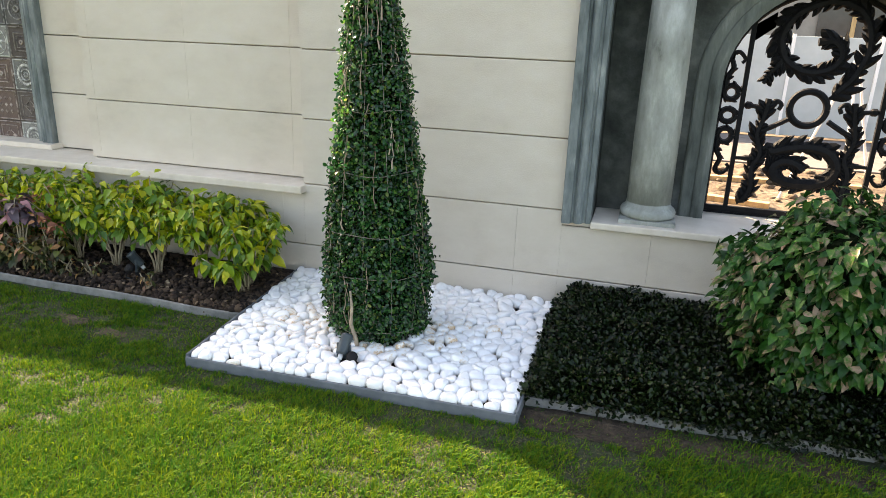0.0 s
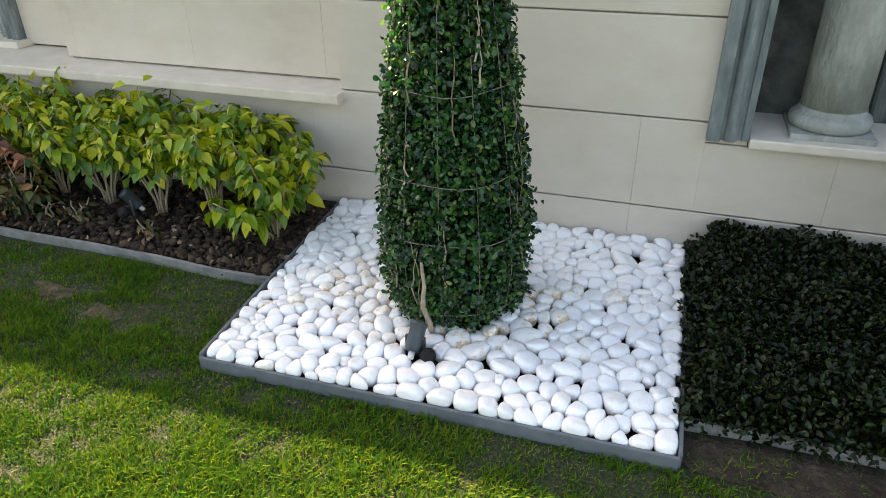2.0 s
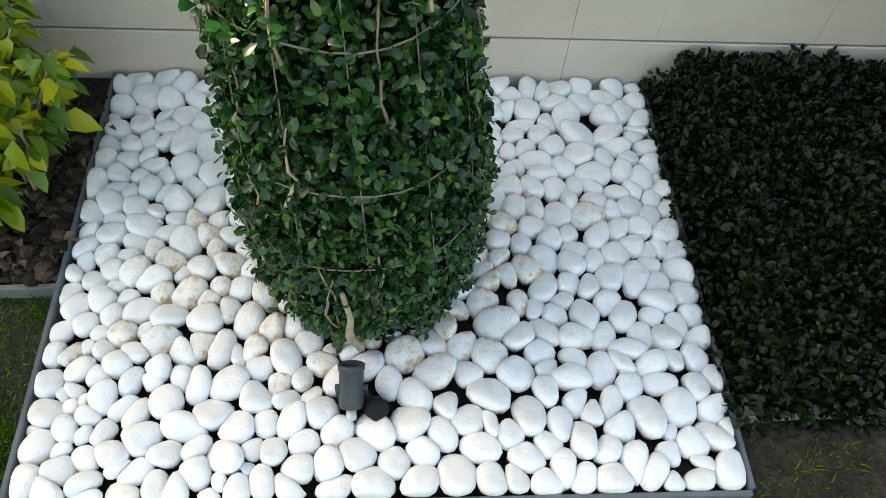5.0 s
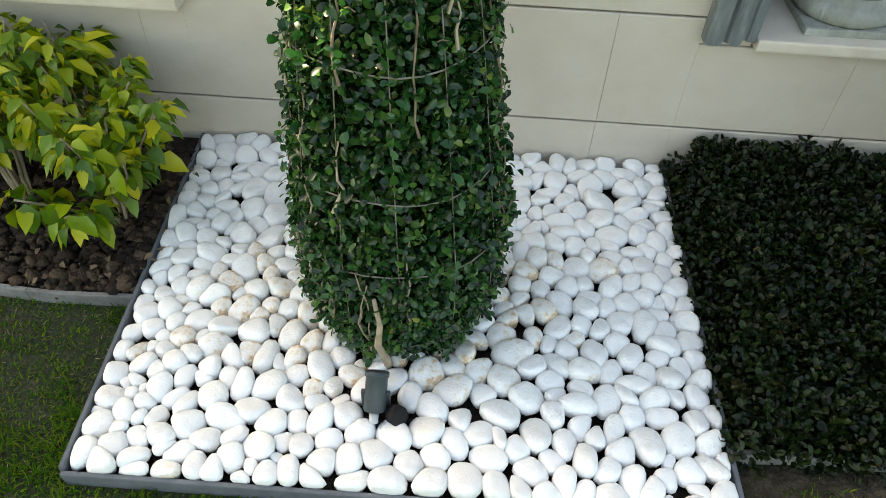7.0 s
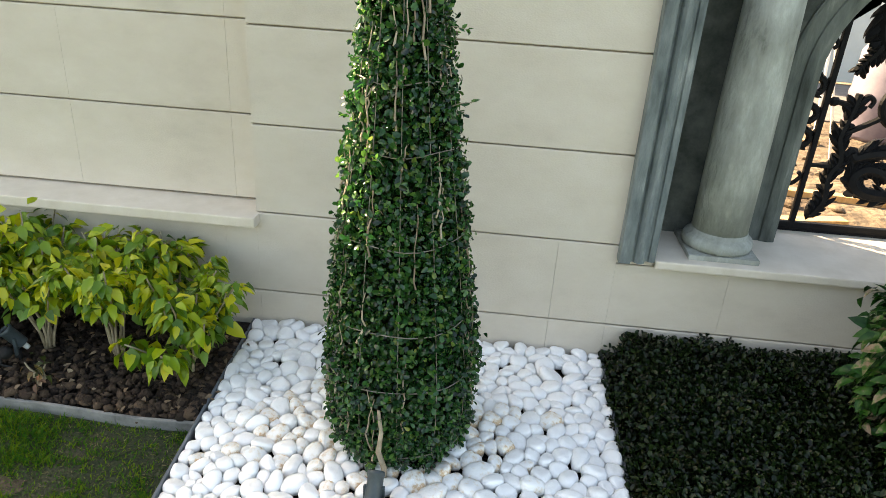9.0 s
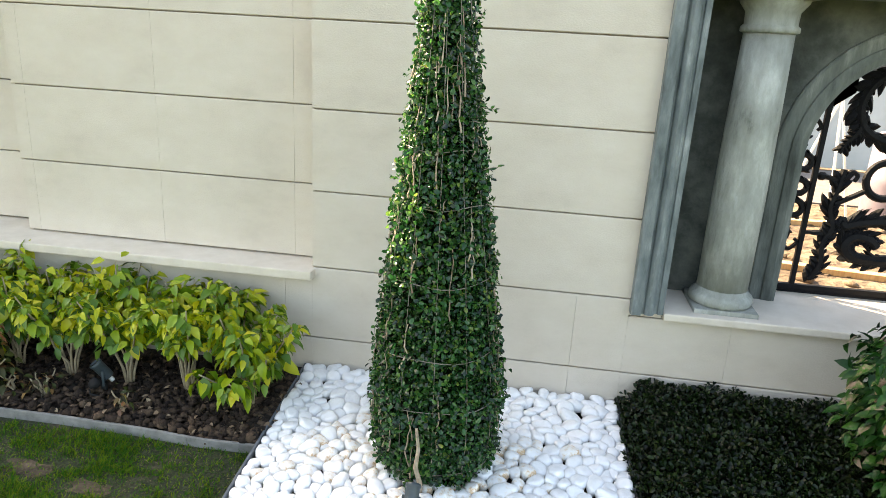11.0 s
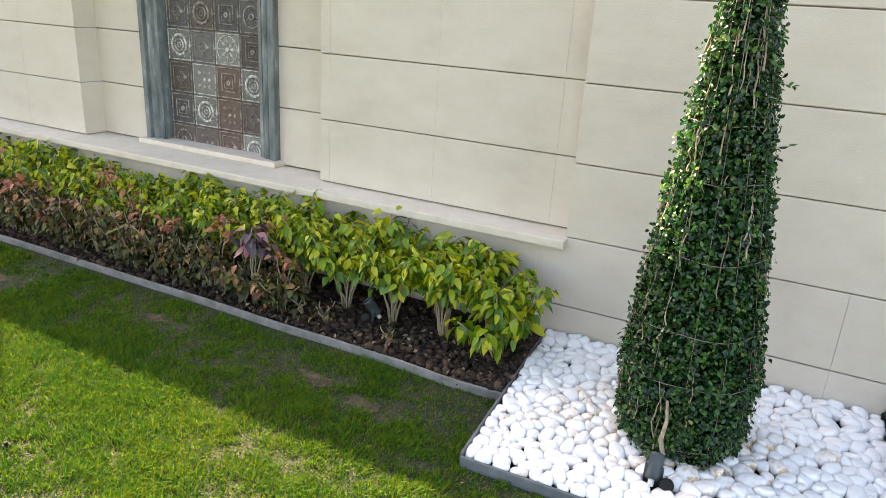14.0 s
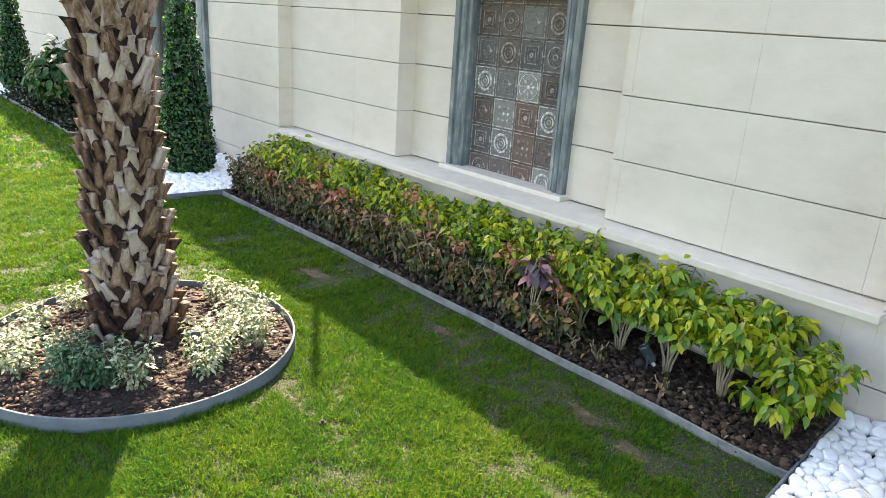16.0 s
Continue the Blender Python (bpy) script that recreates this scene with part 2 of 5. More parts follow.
M_LITTER = material("dry_leaf_litter", [(0.2, (0.10, 0.06, 0.035)), (0.6, (0.22, 0.15, 0.095)), (0.9, (0.36, 0.28, 0.19))], 20.0, 0.9, 0.2, 80.0, 0.6, island=True)
M_STRAW = material("dry_straw_blade", [(0.2, (0.060, 0.056, 0.024)), (0.6, (0.13, 0.115, 0.055)), (0.9, (0.24, 0.205, 0.105))], 20.0, 0.8, 0, 1, 0.7, island=True, translucent=0.2)
M_DIRT = material("bare_earth", [(0.36, (0.014, 0.010, 0.006)), (0.5, (0.038, 0.027, 0.017)), (0.66, (0.085, 0.062, 0.040))], 22.0, 0.95, 1.0, 60.0, big=0.3, big_scale=5.0, bump_dist=0.04)
M_BARE = material("dry_sandy_earth", [(0.36, (0.040, 0.030, 0.018)), (0.5, (0.075, 0.056, 0.036)), (0.66, (0.125, 0.096, 0.066))], 16.0, 0.95, 0.9, 70.0, big=0.3, big_scale=4.0, bump_dist=0.02)
M_ASPHALT = material("asphalt", [(0.3, (0.10, 0.09, 0.085)), (0.7, (0.17, 0.155, 0.145))], 6.0, 0.95, 0.3, 60.0)
M_WHITE = material("white_painted_metal", [(0.3, (0.72, 0.72, 0.70)), (0.7, (0.82, 0.82, 0.80))], 8.0, 0.5, 0.1)
M_PURPLE = material("grey_purple_plastic", [(0.3, (0.12, 0.10, 0.13)), (0.7, (0.2, 0.17, 0.2))], 5.0, 0.6, 0.1)
M_DARKGLASS = material("dark_window_glass", [(0.3, (0.02, 0.025, 0.03)), (0.7, (0.05, 0.06, 0.07))], 2.0, 0.1, 0)


def lawn_material():
    """Turf floor: green thatch with sandy soil showing through in patches."""
    mat = bpy.data.materials.new("lawn_turf")
    mat.use_nodes = True
    n, l = mat.node_tree.nodes, mat.node_tree.links
    co = n.new("ShaderNodeTexCoord")
    fine, wide = n.new("ShaderNodeTexNoise"), n.new("ShaderNodeTexNoise")
    fine.inputs["Scale"].default_value, fine.inputs["Detail"].default_value = 90.0, 6.0
    wide.inputs["Scale"].default_value, wide.inputs["Detail"].default_value = 2.4, 5.0
    r1, r2 = n.new("ShaderNodeValToRGB"), n.new("ShaderNodeValToRGB")
    for r, stops in ((r1, [(0.3, (0.009, 0.015, 0.005)), (0.52, (0.022, 0.033, 0.010)), (0.72, (0.052, 0.060, 0.022))]),
                     (r2, [(0.60, (0, 0, 0)), (0.76, (1, 1, 1))])):
        while len(r.color_ramp.elements) < len(stops):
            r.color_ramp.elements.new(0.5)
        for e, (p, c) in zip(r.color_ramp.elements, stops):
            e.position, e.color = p, (*c, 1)
    for t in (fine, wide):
        l.new(co.outputs["Object"], t.inputs["Vector"])
    l.new(fine.outputs["Fac"], r1.inputs[0])
    l.new(wide.outputs["Fac"], r2.inputs[0])
    mx = n.new("ShaderNodeMix")
    mx.data_type = 'RGBA'
    l.new(r2.outputs[0], mx.inputs[0])
    l.new(r1.outputs[0], mx.inputs[6])
    mx.inputs[7].default_value = (0.070, 0.053, 0.034, 1)
    bsdf = n["Principled BSDF"]
    l.new(mx.outputs[2], bsdf.inputs["Base Color"])
    bsdf.inputs["Roughness"].default_value = 0.95
    bp = n.new("ShaderNodeBump")
    bp.inputs["Strength"].default_value, bp.inputs["Distance"].default_value = 0.9, 0.02
    l.new(fine.outputs["Fac"], bp.inputs["Height"])
    l.new(bp.outputs[0], bsdf.inputs["Normal"])
    return mat


M_LAWN = lawn_material()


# ---------- mesh tools ----------
def link(name, me, parent=None, m=None, label=""):
    ob = new(name, me)
    if parent is not None:
        ob.parent = parent
    if m is not None:
        ob.matrix_basis = m
    if label:
        tagged(ob, label)
    return ob


def finish(me, mat, smooth):
    me.materials.append(mat)
    if smooth:
        me.polygons.foreach_set("use_smooth", [True] * len(me.polygons))
    me.update()
    return me


def mesh_of(bm, mat, smooth=False, name="mesh"):
    me = bpy.data.meshes.new(name)
    bm.to_mesh(me)
    bm.free()
    return finish(me, mat, smooth)


def part(name, bm, mat, parent, label="", smooth=False, m=None):
    return link(name, mesh_of(bm, mat, smooth, name), parent, m, label)


def tri_mesh(name, V, T, mat, smooth=False):
    """A mesh from arrays of corners and triangles."""
    V, T = np.asarray(V, np.float32).reshape(-1, 3), np.asarray(T, np.int32).reshape(-1, 3)
    me = bpy.data.meshes.new(name)
    me.vertices.add(len(V))
    me.vertices.foreach_set("co", V.ravel())
    me.loops.add(T.size)
    me.loops.foreach_set("vertex_index", T.ravel())
    me.polygons.add(len(T))
    me.polygons.foreach_set("loop_start", np.arange(0, T.size, 3, dtype=np.int32))
    me.update(calc_edges=True)
    return finish(me, mat, smooth)


def box(bm, x0, x1, y0, y1, z0, z1, bevel=0.0):
    r = bmesh.ops.create_cube(bm, size=1.0, matrix=Matrix.LocRotScale(((x0 + x1) / 2, (y0 + y1) / 2, (z0 + z1) / 2), None, (x1 - x0, y1 - y0, z1 - z0)))
    if bevel:
        edges = list({e for v in r["verts"] for e in v.link_edges})
        bmesh.ops.bevel(bm, geom=edges, offset=bevel, segments=2, profile=0.6, affect='EDGES')


def boxed(x0, x1, y0, y1, z0, z1, bevel=0.0):
    bm = bmesh.new()
    box(bm, x0, x1, y0, y1, z0, z1, bevel)
    return bm


def lathe(profile, segs=32, centre=(0, 0, 0)):
    bm = bmesh.new()
    rings = []
    for r, z in profile:
        rings.append([bm.verts.new((centre[0] + r * math.cos(2 * math.pi * i / segs), centre[1] + r * math.sin(2 * math.pi * i / segs), centre[2] + z)) for i in range(segs)])
    for a, b in zip(rings, rings[1:]):
        for i in range(segs):
            bm.faces.new((a[i], a[(i + 1) % segs], b[(i + 1) % segs], b[i]))
    bm.faces.new(rings[0][::-1])
    bm.faces.new(rings[-1])
    return bm


def tube(bm, pts, radii, segs=6, flat=1.0):
    """A round bar along points."""
    pts = [Vector(p) for p in pts]
    rings = []
    for i, p in enumerate(pts):
        d = (pts[min(i + 1, len(pts) - 1)] - pts[max(i - 1, 0)]).normalized()
        ref = Vector((0, 1, 0)) if abs(d.y) < 0.95 else Vector((1, 0, 0))
        s = d.cross(ref).normalized()
        u = s.cross(d)
        r = radii[i] if hasattr(radii, "__len__") else radii
        rings.append([bm.verts.new(p + r * (math.cos(2 * math.pi * k / segs) * s + flat * math.sin(2 * math.pi * k / segs) * u)) for k in range(segs)])
    for a, b in zip(rings, rings[1:]):
        for k in range(segs):
            bm.faces.new((a[k], a[(k + 1) % segs], b[(k + 1) % segs], b[k]))
    bm.faces.new(rings[0][::-1])
    bm.faces.new(rings[-1])
    return bm


def unit(a):
    return a / np.maximum(np.linalg.norm(a, axis=1, keepdims=True), 1e-9)


def leaf_arrays(P, A, N, L, W, fold=0.25, curl=0.25, blunt=False):
    """Leaves with a folded midrib, pointed or blunt: base P, direction A, upper side N, length L, half-width W."""
    A = unit(A)
    S = unit(np.cross(A, N))
    N = np.cross(S, A)
    L, W = np.broadcast_to(np.asarray(L, float), len(P))[:, None], np.broadcast_to(np.asarray(W, float), len(P))[:, None]

    def at(u, w):
        return P + A * L * u - N * curl * L * u * u + S * W * w + N * fold * W * abs(w)
    (u1, w1), (u2, w2) = ((0.44, 0.86), (0.84, 0.88)) if blunt else ((0.36, 1), (0.72, 0.72))
    V = np.stack([at(0, 0), at(0.38, 0), at(0.74, 0), at(1, 0), at(u1, w1), at(u2, w2), at(u1, -w1), at(u2, -w2)], axis=1)
    t = np.array([[0, 1, 4], [1, 5, 4], [1, 2, 5], [2, 3, 5], [0, 6, 1], [1, 6, 7], [1, 7, 2], [2, 7, 3]])
    T = (np.arange(len(P)) * 8)[:, None, None] + t[None]
    return V.reshape(-1, 3), T.reshape(-1, 3)


def join(*arrays):
    Vs, Ts, k = [], [], 0
    for V, T in arrays:
        Vs.append(V)
        Ts.append(T + k)
        k += len(V)
    return np.concatenate(Vs), np.concatenate(Ts)


rng = np.random.default_rng(7)


def chunk_arrays(P, size, squash=0.7, rough=0.3):
    """Rough stones: deformed icosahedra at P."""
    bm = bmesh.new()
    bmesh.ops.create_icosphere(bm, subdivisions=1, radius=1.0)
    bm.verts.ensure_lookup_table()
    base = np.array([v.co[:] for v in bm.verts])
    tri = np.array([[v.index for v in f.verts] for f in bm.faces])
    bm.free()
    n = len(P)
    s = np.broadcast_to(np.asarray(size, float), n)[:, None, None]
    V = base[None] * (1 + rough * rng.uniform(-1, 1, (n, len(base), 1))) * rng.uniform(0.65, 1.25, (n, 1, 3)) * np.array([1, 1, squash])
    a = rng.uniform(0, 2 * math.pi, n)
    c, sn = np.cos(a)[:, None], np.sin(a)[:, None]
    V = np.stack([V[..., 0] * c - V[..., 1] * sn, V[..., 0] * sn + V[..., 1] * c, V[..., 2]], axis=2) * s + P[:, None]
    T = (np.arange(n) * len(base))[:, None, None] + tri[None]
    return V.reshape(-1, 3), T.reshape(-1, 3)


def empty(name, x=0.0, y=0.0, z=0.0):
    ob = new(name)
    ob.empty_display_size = 0.05
    ob.matrix_basis = pose(x, y, z)
    return ob


# ---------- plan ----------
WF, WP, WN, WB = 3.57, 3.715, 3.89, 4.12     # wall planes: front, panel, niche block, back
TOP = 2.08
JOINTS = [0.0, 0.204, 0.577, 0.955, 1.337, 1.725, TOP]
MID = -4.563                                  # the middle of the niche


def mirrored(x):
    """The matching place on the far half of the wall, which is set out a little longer than the near half."""
    if x > -0.378:
        return -8.93 - (x + 0.378)
    return float(np.interp(x, (-3.517, -1.895, -0.378), (-5.654, -7.355, -8.93)))


X_WIN, X_PANEL, X_NICHE = -0.378, -1.895, -3.517
BED = ((-1.856, 2.340), (-0.365, 2.360), (-0.372, 3.565), (-1.932, 3.565))      # front left, front right, back right, back left
BED_FAR = ((-8.74, 2.34), (-7.205, 2.34), (-7.10, 3.565), (-8.73, 3.565))
TOPIARY, TOPIARY_FAR = (-1.160, 2.915), (-8.06, 2.91)


def left_edge(y):
    """The slanting side of the near pebble bed."""
    return np.interp(y, (2.340, 3.565), (-1.856, -1.932))


RING = (-4.50, 1.19, 0.775)

# ---------- ground and lawn ----------
bm = bmesh.new()
bmesh.ops.create_grid(bm, x_segments=2, y_segments=2, size=1500)
ground = tagged(link("ground", mesh_of(bm, M_SAND)), "dry tan sandy ground of the surrounding site", "ground", kind="structure")
ground.location.z = -0.03

bm = boxed(-40, 16, -14, WF, -0.028, 0.0)
lawn = tagged(link("lawn", mesh_of(bm, M_LAWN)), "short green lawn turf with thin sandy patches", "lawn", kind="structure")


WORN = ((-2.70, 2.56, 0.10), (-2.40, 2.50, 0.09), (-4.95, 2.50, 0.13), (-3.75, 2.62, 0.07))      # places where the turf has gone


def on_turf(P):
    """Which points lie on open lawn, clear of beds, edgings and the bare strip."""
    n = len(P)
    keep = ~((P[:, 0] > left_edge(P[:, 1]) - 0.01) & (P[:, 0] < -0.345) & (P[:, 1] > 2.33 + 0.0134 * (P[:, 0] + 1.856)))
    keep &= ~((P[:, 0] > -0.37) & (P[:, 1] > 2.51)) & ~((P[:, 0] < -1.85) & (P[:, 1] > 2.835))
    keep &= ~((P[:, 0] > -0.40) & (P[:, 0] < 0.9) & (P[:, 1] > 2.35) & (rng.uniform(0, 1, n) < np.where(P[:, 0] < -0.05, 0.80, 0.50)))
    keep &= np.hypot(P[:, 0] - RING[0], P[:, 1] - RING[1]) > RING[2] + 0.012
    return keep


def thickness(P):
    """How thickly the turf grows: clumps a hand wide, worn thin along the wall's beds."""
    c = np.array([0.55 * noise.noise((x * 2.1, y * 2.1, 1.7)) + 0.60 * noise.noise((x * 6, y * 6, 4.0)) + 0.50 * noise.noise((x * 17, y * 17, 9.0)) for x, y in P[:, :2]])
    worn = np.interp(P[:, 1], (1.7, 2.2, 2.75), (-0.16, 0.0, 0.22)) * np.interp(P[:, 0], (-6.0, -3.2), (0.4, 1.0))
    for x, y, w in WORN:
        worn = worn + 0.55 * np.exp(-((P[:, 0] - x) / (w * 1.5)) ** 2 - ((P[:, 1] - y) / (w * 0.8)) ** 2)
    return c - worn


def grass_blades(n, x0, x1, y0, y1, tall, wide, straw=False):
    P = np.column_stack([rng.uniform(x0, x1, n), rng.uniform(y0, y1, n), np.zeros(n)])
    c = thickness(P)
    if straw:
        keep = rng.uniform(0, 1, n) < np.clip(0.30 - 1.6 * c, 0.04, 1)
    else:
        keep = rng.uniform(0, 1, n) < np.clip(1.05 + 1.7 * c, 0.16, 1)
    keep &= on_turf(P)
    P, c = P[keep], c[keep]
    n = len(P)
    a = rng.uniform(0, 2 * math.pi, n)
    lean = rng.uniform(1.5, 6.0, n) if straw else rng.uniform(0.15, 1.1, n)
    up = np.column_stack([np.cos(a) * lean, np.sin(a) * lean, np.ones(n)])
    up = unit(up)
    h = tall * rng.uniform(0.5, 1.25, n)[:, None] * np.clip(0.85 + 1.2 * c, 0.45, 1.45)[:, None]
    s = np.column_stack([-np.sin(a + 0.5), np.cos(a + 0.5), np.zeros(n)]) * wide * rng.uniform(0.7, 1.3, n)[:, None]
    mid = P + up * h * 0.55
    tip = P + up * h + np.column_stack([np.cos(a), np.sin(a), -0.4 * np.ones(n)]) * h * (0.05 if straw else 0.28)
    tip[:, 2] = np.maximum(tip[:, 2], 0.002)
    V = np.stack([P - s, P + s, mid + s * 0.8, mid - s * 0.8, tip], axis=1)
    t = np.array([[0, 1, 2], [0, 2, 3], [3, 2, 4]])
    T = (np.arange(n) * 5)[:, None, None] + t[None]
    return V.reshape(-1, 3), T.reshape(-1, 3)


V, T = join(grass_blades(430000, -4.6, 1.3, 0.35, 2.9, 0.030, 0.0019), grass_blades(210000, -9.0, -4.4, 0.2, 3.05, 0.034, 0.0032), grass_blades(120000, -17, -8.5, -1.5, 3.1, 0.040, 0.007), grass_blades(90000, -9.0, 5.0, -5.0, 0.37, 0.038, 0.009), grass_blades(26000, 1.28, 5.0, 0.35, 2.52, 0.038, 0.008))
tagged(link("grass", tri_mesh("grass", V, T, M_GRASS)), "short green lawn grass in uneven tufts", "grass", kind="stuff")
V, T = join(grass_blades(36000, -4.6, 1.3, 0.35, 2.9, 0.036, 0.0014, True), grass_blades(7000, -9.0, -4.4, 0.2, 3.05, 0.04, 0.0022, True))
tagged(link("dry_grass", tri_mesh("dry_grass", V, T, M_STRAW)), "dry straw-coloured blades lying in the thin turf", "dry grass", kind="stuff")

bm = bmesh.new()
cx, cy = 0.3, 2.44
rim = [bm.verts.new((cx + (0.72 + 0.10 * noise.noise((math.cos(a) * 2, math.sin(a) * 2, 5))) * math.cos(a), min(cy + (0.12 + 0.05 * noise.noise((math.cos(a) * 3, math.sin(a) * 3, 2))) * math.sin(a), 2.525), 0.004)) for a in [2 * math.pi * i / 48 for i in range(48)]]
hub = bm.verts.new((cx, cy, 0.006))
for i in range(48):
    bm.faces.new((rim[i], rim[(i + 1) % 48], hub))
tagged(link("bare_soil", mesh_of(bm, M_DIRT)), "bare brown earth strip beside the edging", "soil", kind="structure")

for x, y, w in WORN:
    bm = bmesh.new()
    rim = [bm.verts.new((x + 1.0 * w * (1 + 0.7 * noise.noise((math.cos(a) * 1.7, math.sin(a) * 1.7, x))) * math.cos(a), y + 0.5 * w * (1 + 0.7 * noise.noise((math.cos(a) * 1.9, math.sin(a) * 1.9, y * 3))) * math.sin(a), 0.002)) for a in [2 * math.pi * i / 32 for i in range(32)]]
    hub = bm.verts.new((x, y, 0.006))
    for i in range(32):
        bm.faces.new((rim[i], rim[(i + 1) % 32], hub))
    tagged(link("bare_patch", mesh_of(bm, M_BARE)), "small worn patch of bare sandy earth in the turf", "soil", kind="structure")

# ---------- boundary wall ----------
wall = tagged(empty("wall_north"), "cream limestone-clad garden boundary wall with grooved joints", "wall", kind="structure")
bm = bmesh.new()
for x0, x1, y in ((X_PANEL - 0.0, X_WIN, WF + 0.02), (mirrored(X_WIN), mirrored(X_PANEL), WF + 0.02), (X_NICHE, X_PANEL, WP + 0.02), (mirrored(X_PANEL), mirrored(X_NICHE), WP + 0.02),
                  (mirrored(X_NICHE), X_NICHE, WN + 0.10), (-22.0, mirrored(3.935), WF + 0.02), (3.935, 9.0, WF + 0.02)):
    box(bm, x0 + 0.004, x1 - 0.004, y, WB, 0.0, TOP)
box(bm, mirrored(X_PANEL) + 0.01, X_PANEL - 0.01, WF + 0.02, WN, 0.0, 0.521)
for x0, x1 in ((X_WIN, 3.935), (mirrored(3.935), mirrored(X_WIN))):
    box(bm, x0 + 0.004, x1 - 0.004, WF + 0.028, WB - 0.01, 0.0, 0.496)
part("core", bm, M_MORTAR, wall, "grey mortar core seen in the joints")
bm = bmesh.new()
box(bm, -22, 9, 3.69, WB + 0.02, TOP + 0.004, TOP + 0.06, 0.01)
part("coping", bm, M_LEDGE, wall, "plain cream stone coping")


def slab(x0, x1, y0, y1, z0, z1):
    """One cladding stone with a small chamfer round its face."""
    c = 0.0035
    e = 0.0004
    f = [(x0 + e, y0, z0 + c), (x1 - e, y0, z0 + c), (x1 - e, y0, z1 - c), (x0 + e, y0, z1 - c)]
    g = [(x0, y0 + c, z0), (x1, y0 + c, z0), (x1, y0 + c, z1), (x0, y0 + c, z1)]
    b = [(x0, y1, z0), (x1, y1, z0), (x1, y1, z1), (x0, y1, z1)]
    me = bpy.data.meshes.new("slab")
    faces = [(0, 1, 2, 3)]
    for o in (0, 4):
        for i in range(4):
            j = (i + 1) % 4
            faces.append((o + j, o + i, o + 4 + i, o + 4 + j))
    me.from_pydata(f + g + b, [], faces)
    return finish(me, M_SLAB, False)


GRID = [-0.622 + 0.7065 * k for k in range(-26, 8)]      # upright joints, one above the other


def slab_field(x0, x1, y, depth, z_low, z_high, stacked=True):
    for za, zb in zip(JOINTS, JOINTS[1:]):
        za, zb = max(za, z_low), min(zb, z_high)
        if zb - za < 0.02:
            continue
        cuts = [x0] + ([x for x in GRID if x0 + 0.03 < x < x1 - 0.03] if stacked else []) + [x1]
        for a, b in zip(cuts, cuts[1:]):
            link("slab", slab(a + (0.0003 if a > x0 else 0), b - (0.0003 if b < x1 else 0), y, y + depth, za + (0.003 if za > 0 else 0), zb - 0.003), wall)


# ---------- ledges ----------
bm = bmesh.new()
x0, x1 = -7.30, -1.883
box(bm, x0, x1, 3.505, WN + 0.03, 0.527, 0.571, 0.006)
ledge = tagged(link("ledge", mesh_of(bm, M_LEDGE)), "long projecting cream stone ledge under the wall panels", "ledge", kind="structure")


def moulded(profile, path_x0, path_x1, z0, z1, y):
    """Three-sided architrave (two jambs and a head) with a stepped profile: pairs of inset and forward reach."""
    bms = []
    for side in ("left", "right", "head"):
        bm = bmesh.new()
        if side == "head":
            rows = [[(path_x0 + i, y - f, z1 - i) for i, f in profile], [(path_x1 - i, y - f, z1 - i) for i, f in profile]]
        else:
            x, s = (path_x0, 1) if side == "left" else (path_x1, -1)
            rows = [[(x + s * i, y - f, z0) for i, f in profile], [(x + s * i, y - f, z1 - i) for i, f in profile]]
        vs = [[bm.verts.new(p) for p in r] for r in rows]
        for k in range(len(profile) - 1):
            bm.faces.new((vs[0][k], vs[0][k + 1], vs[1][k + 1], vs[1][k]))
        if side != "head":
            bm.faces.new(vs[0])
        bmesh.ops.recalc_face_normals(bm, faces=bm.faces[:])
        bms.append(bm)
    return bms


PROFILE = [(0.0, -0.02), (0.0, 0.046), (0.005, 0.052), (0.046, 0.052), (0.050, 0.030), (0.060, 0.024), (0.066, 0.036), (0.080, 0.046), (0.094, 0.044), (0.106, 0.032), (0.110, 0.014), (0.122, 0.010), (0.126, 0.018), (0.15, 0.018), (0.15, -0.10)]


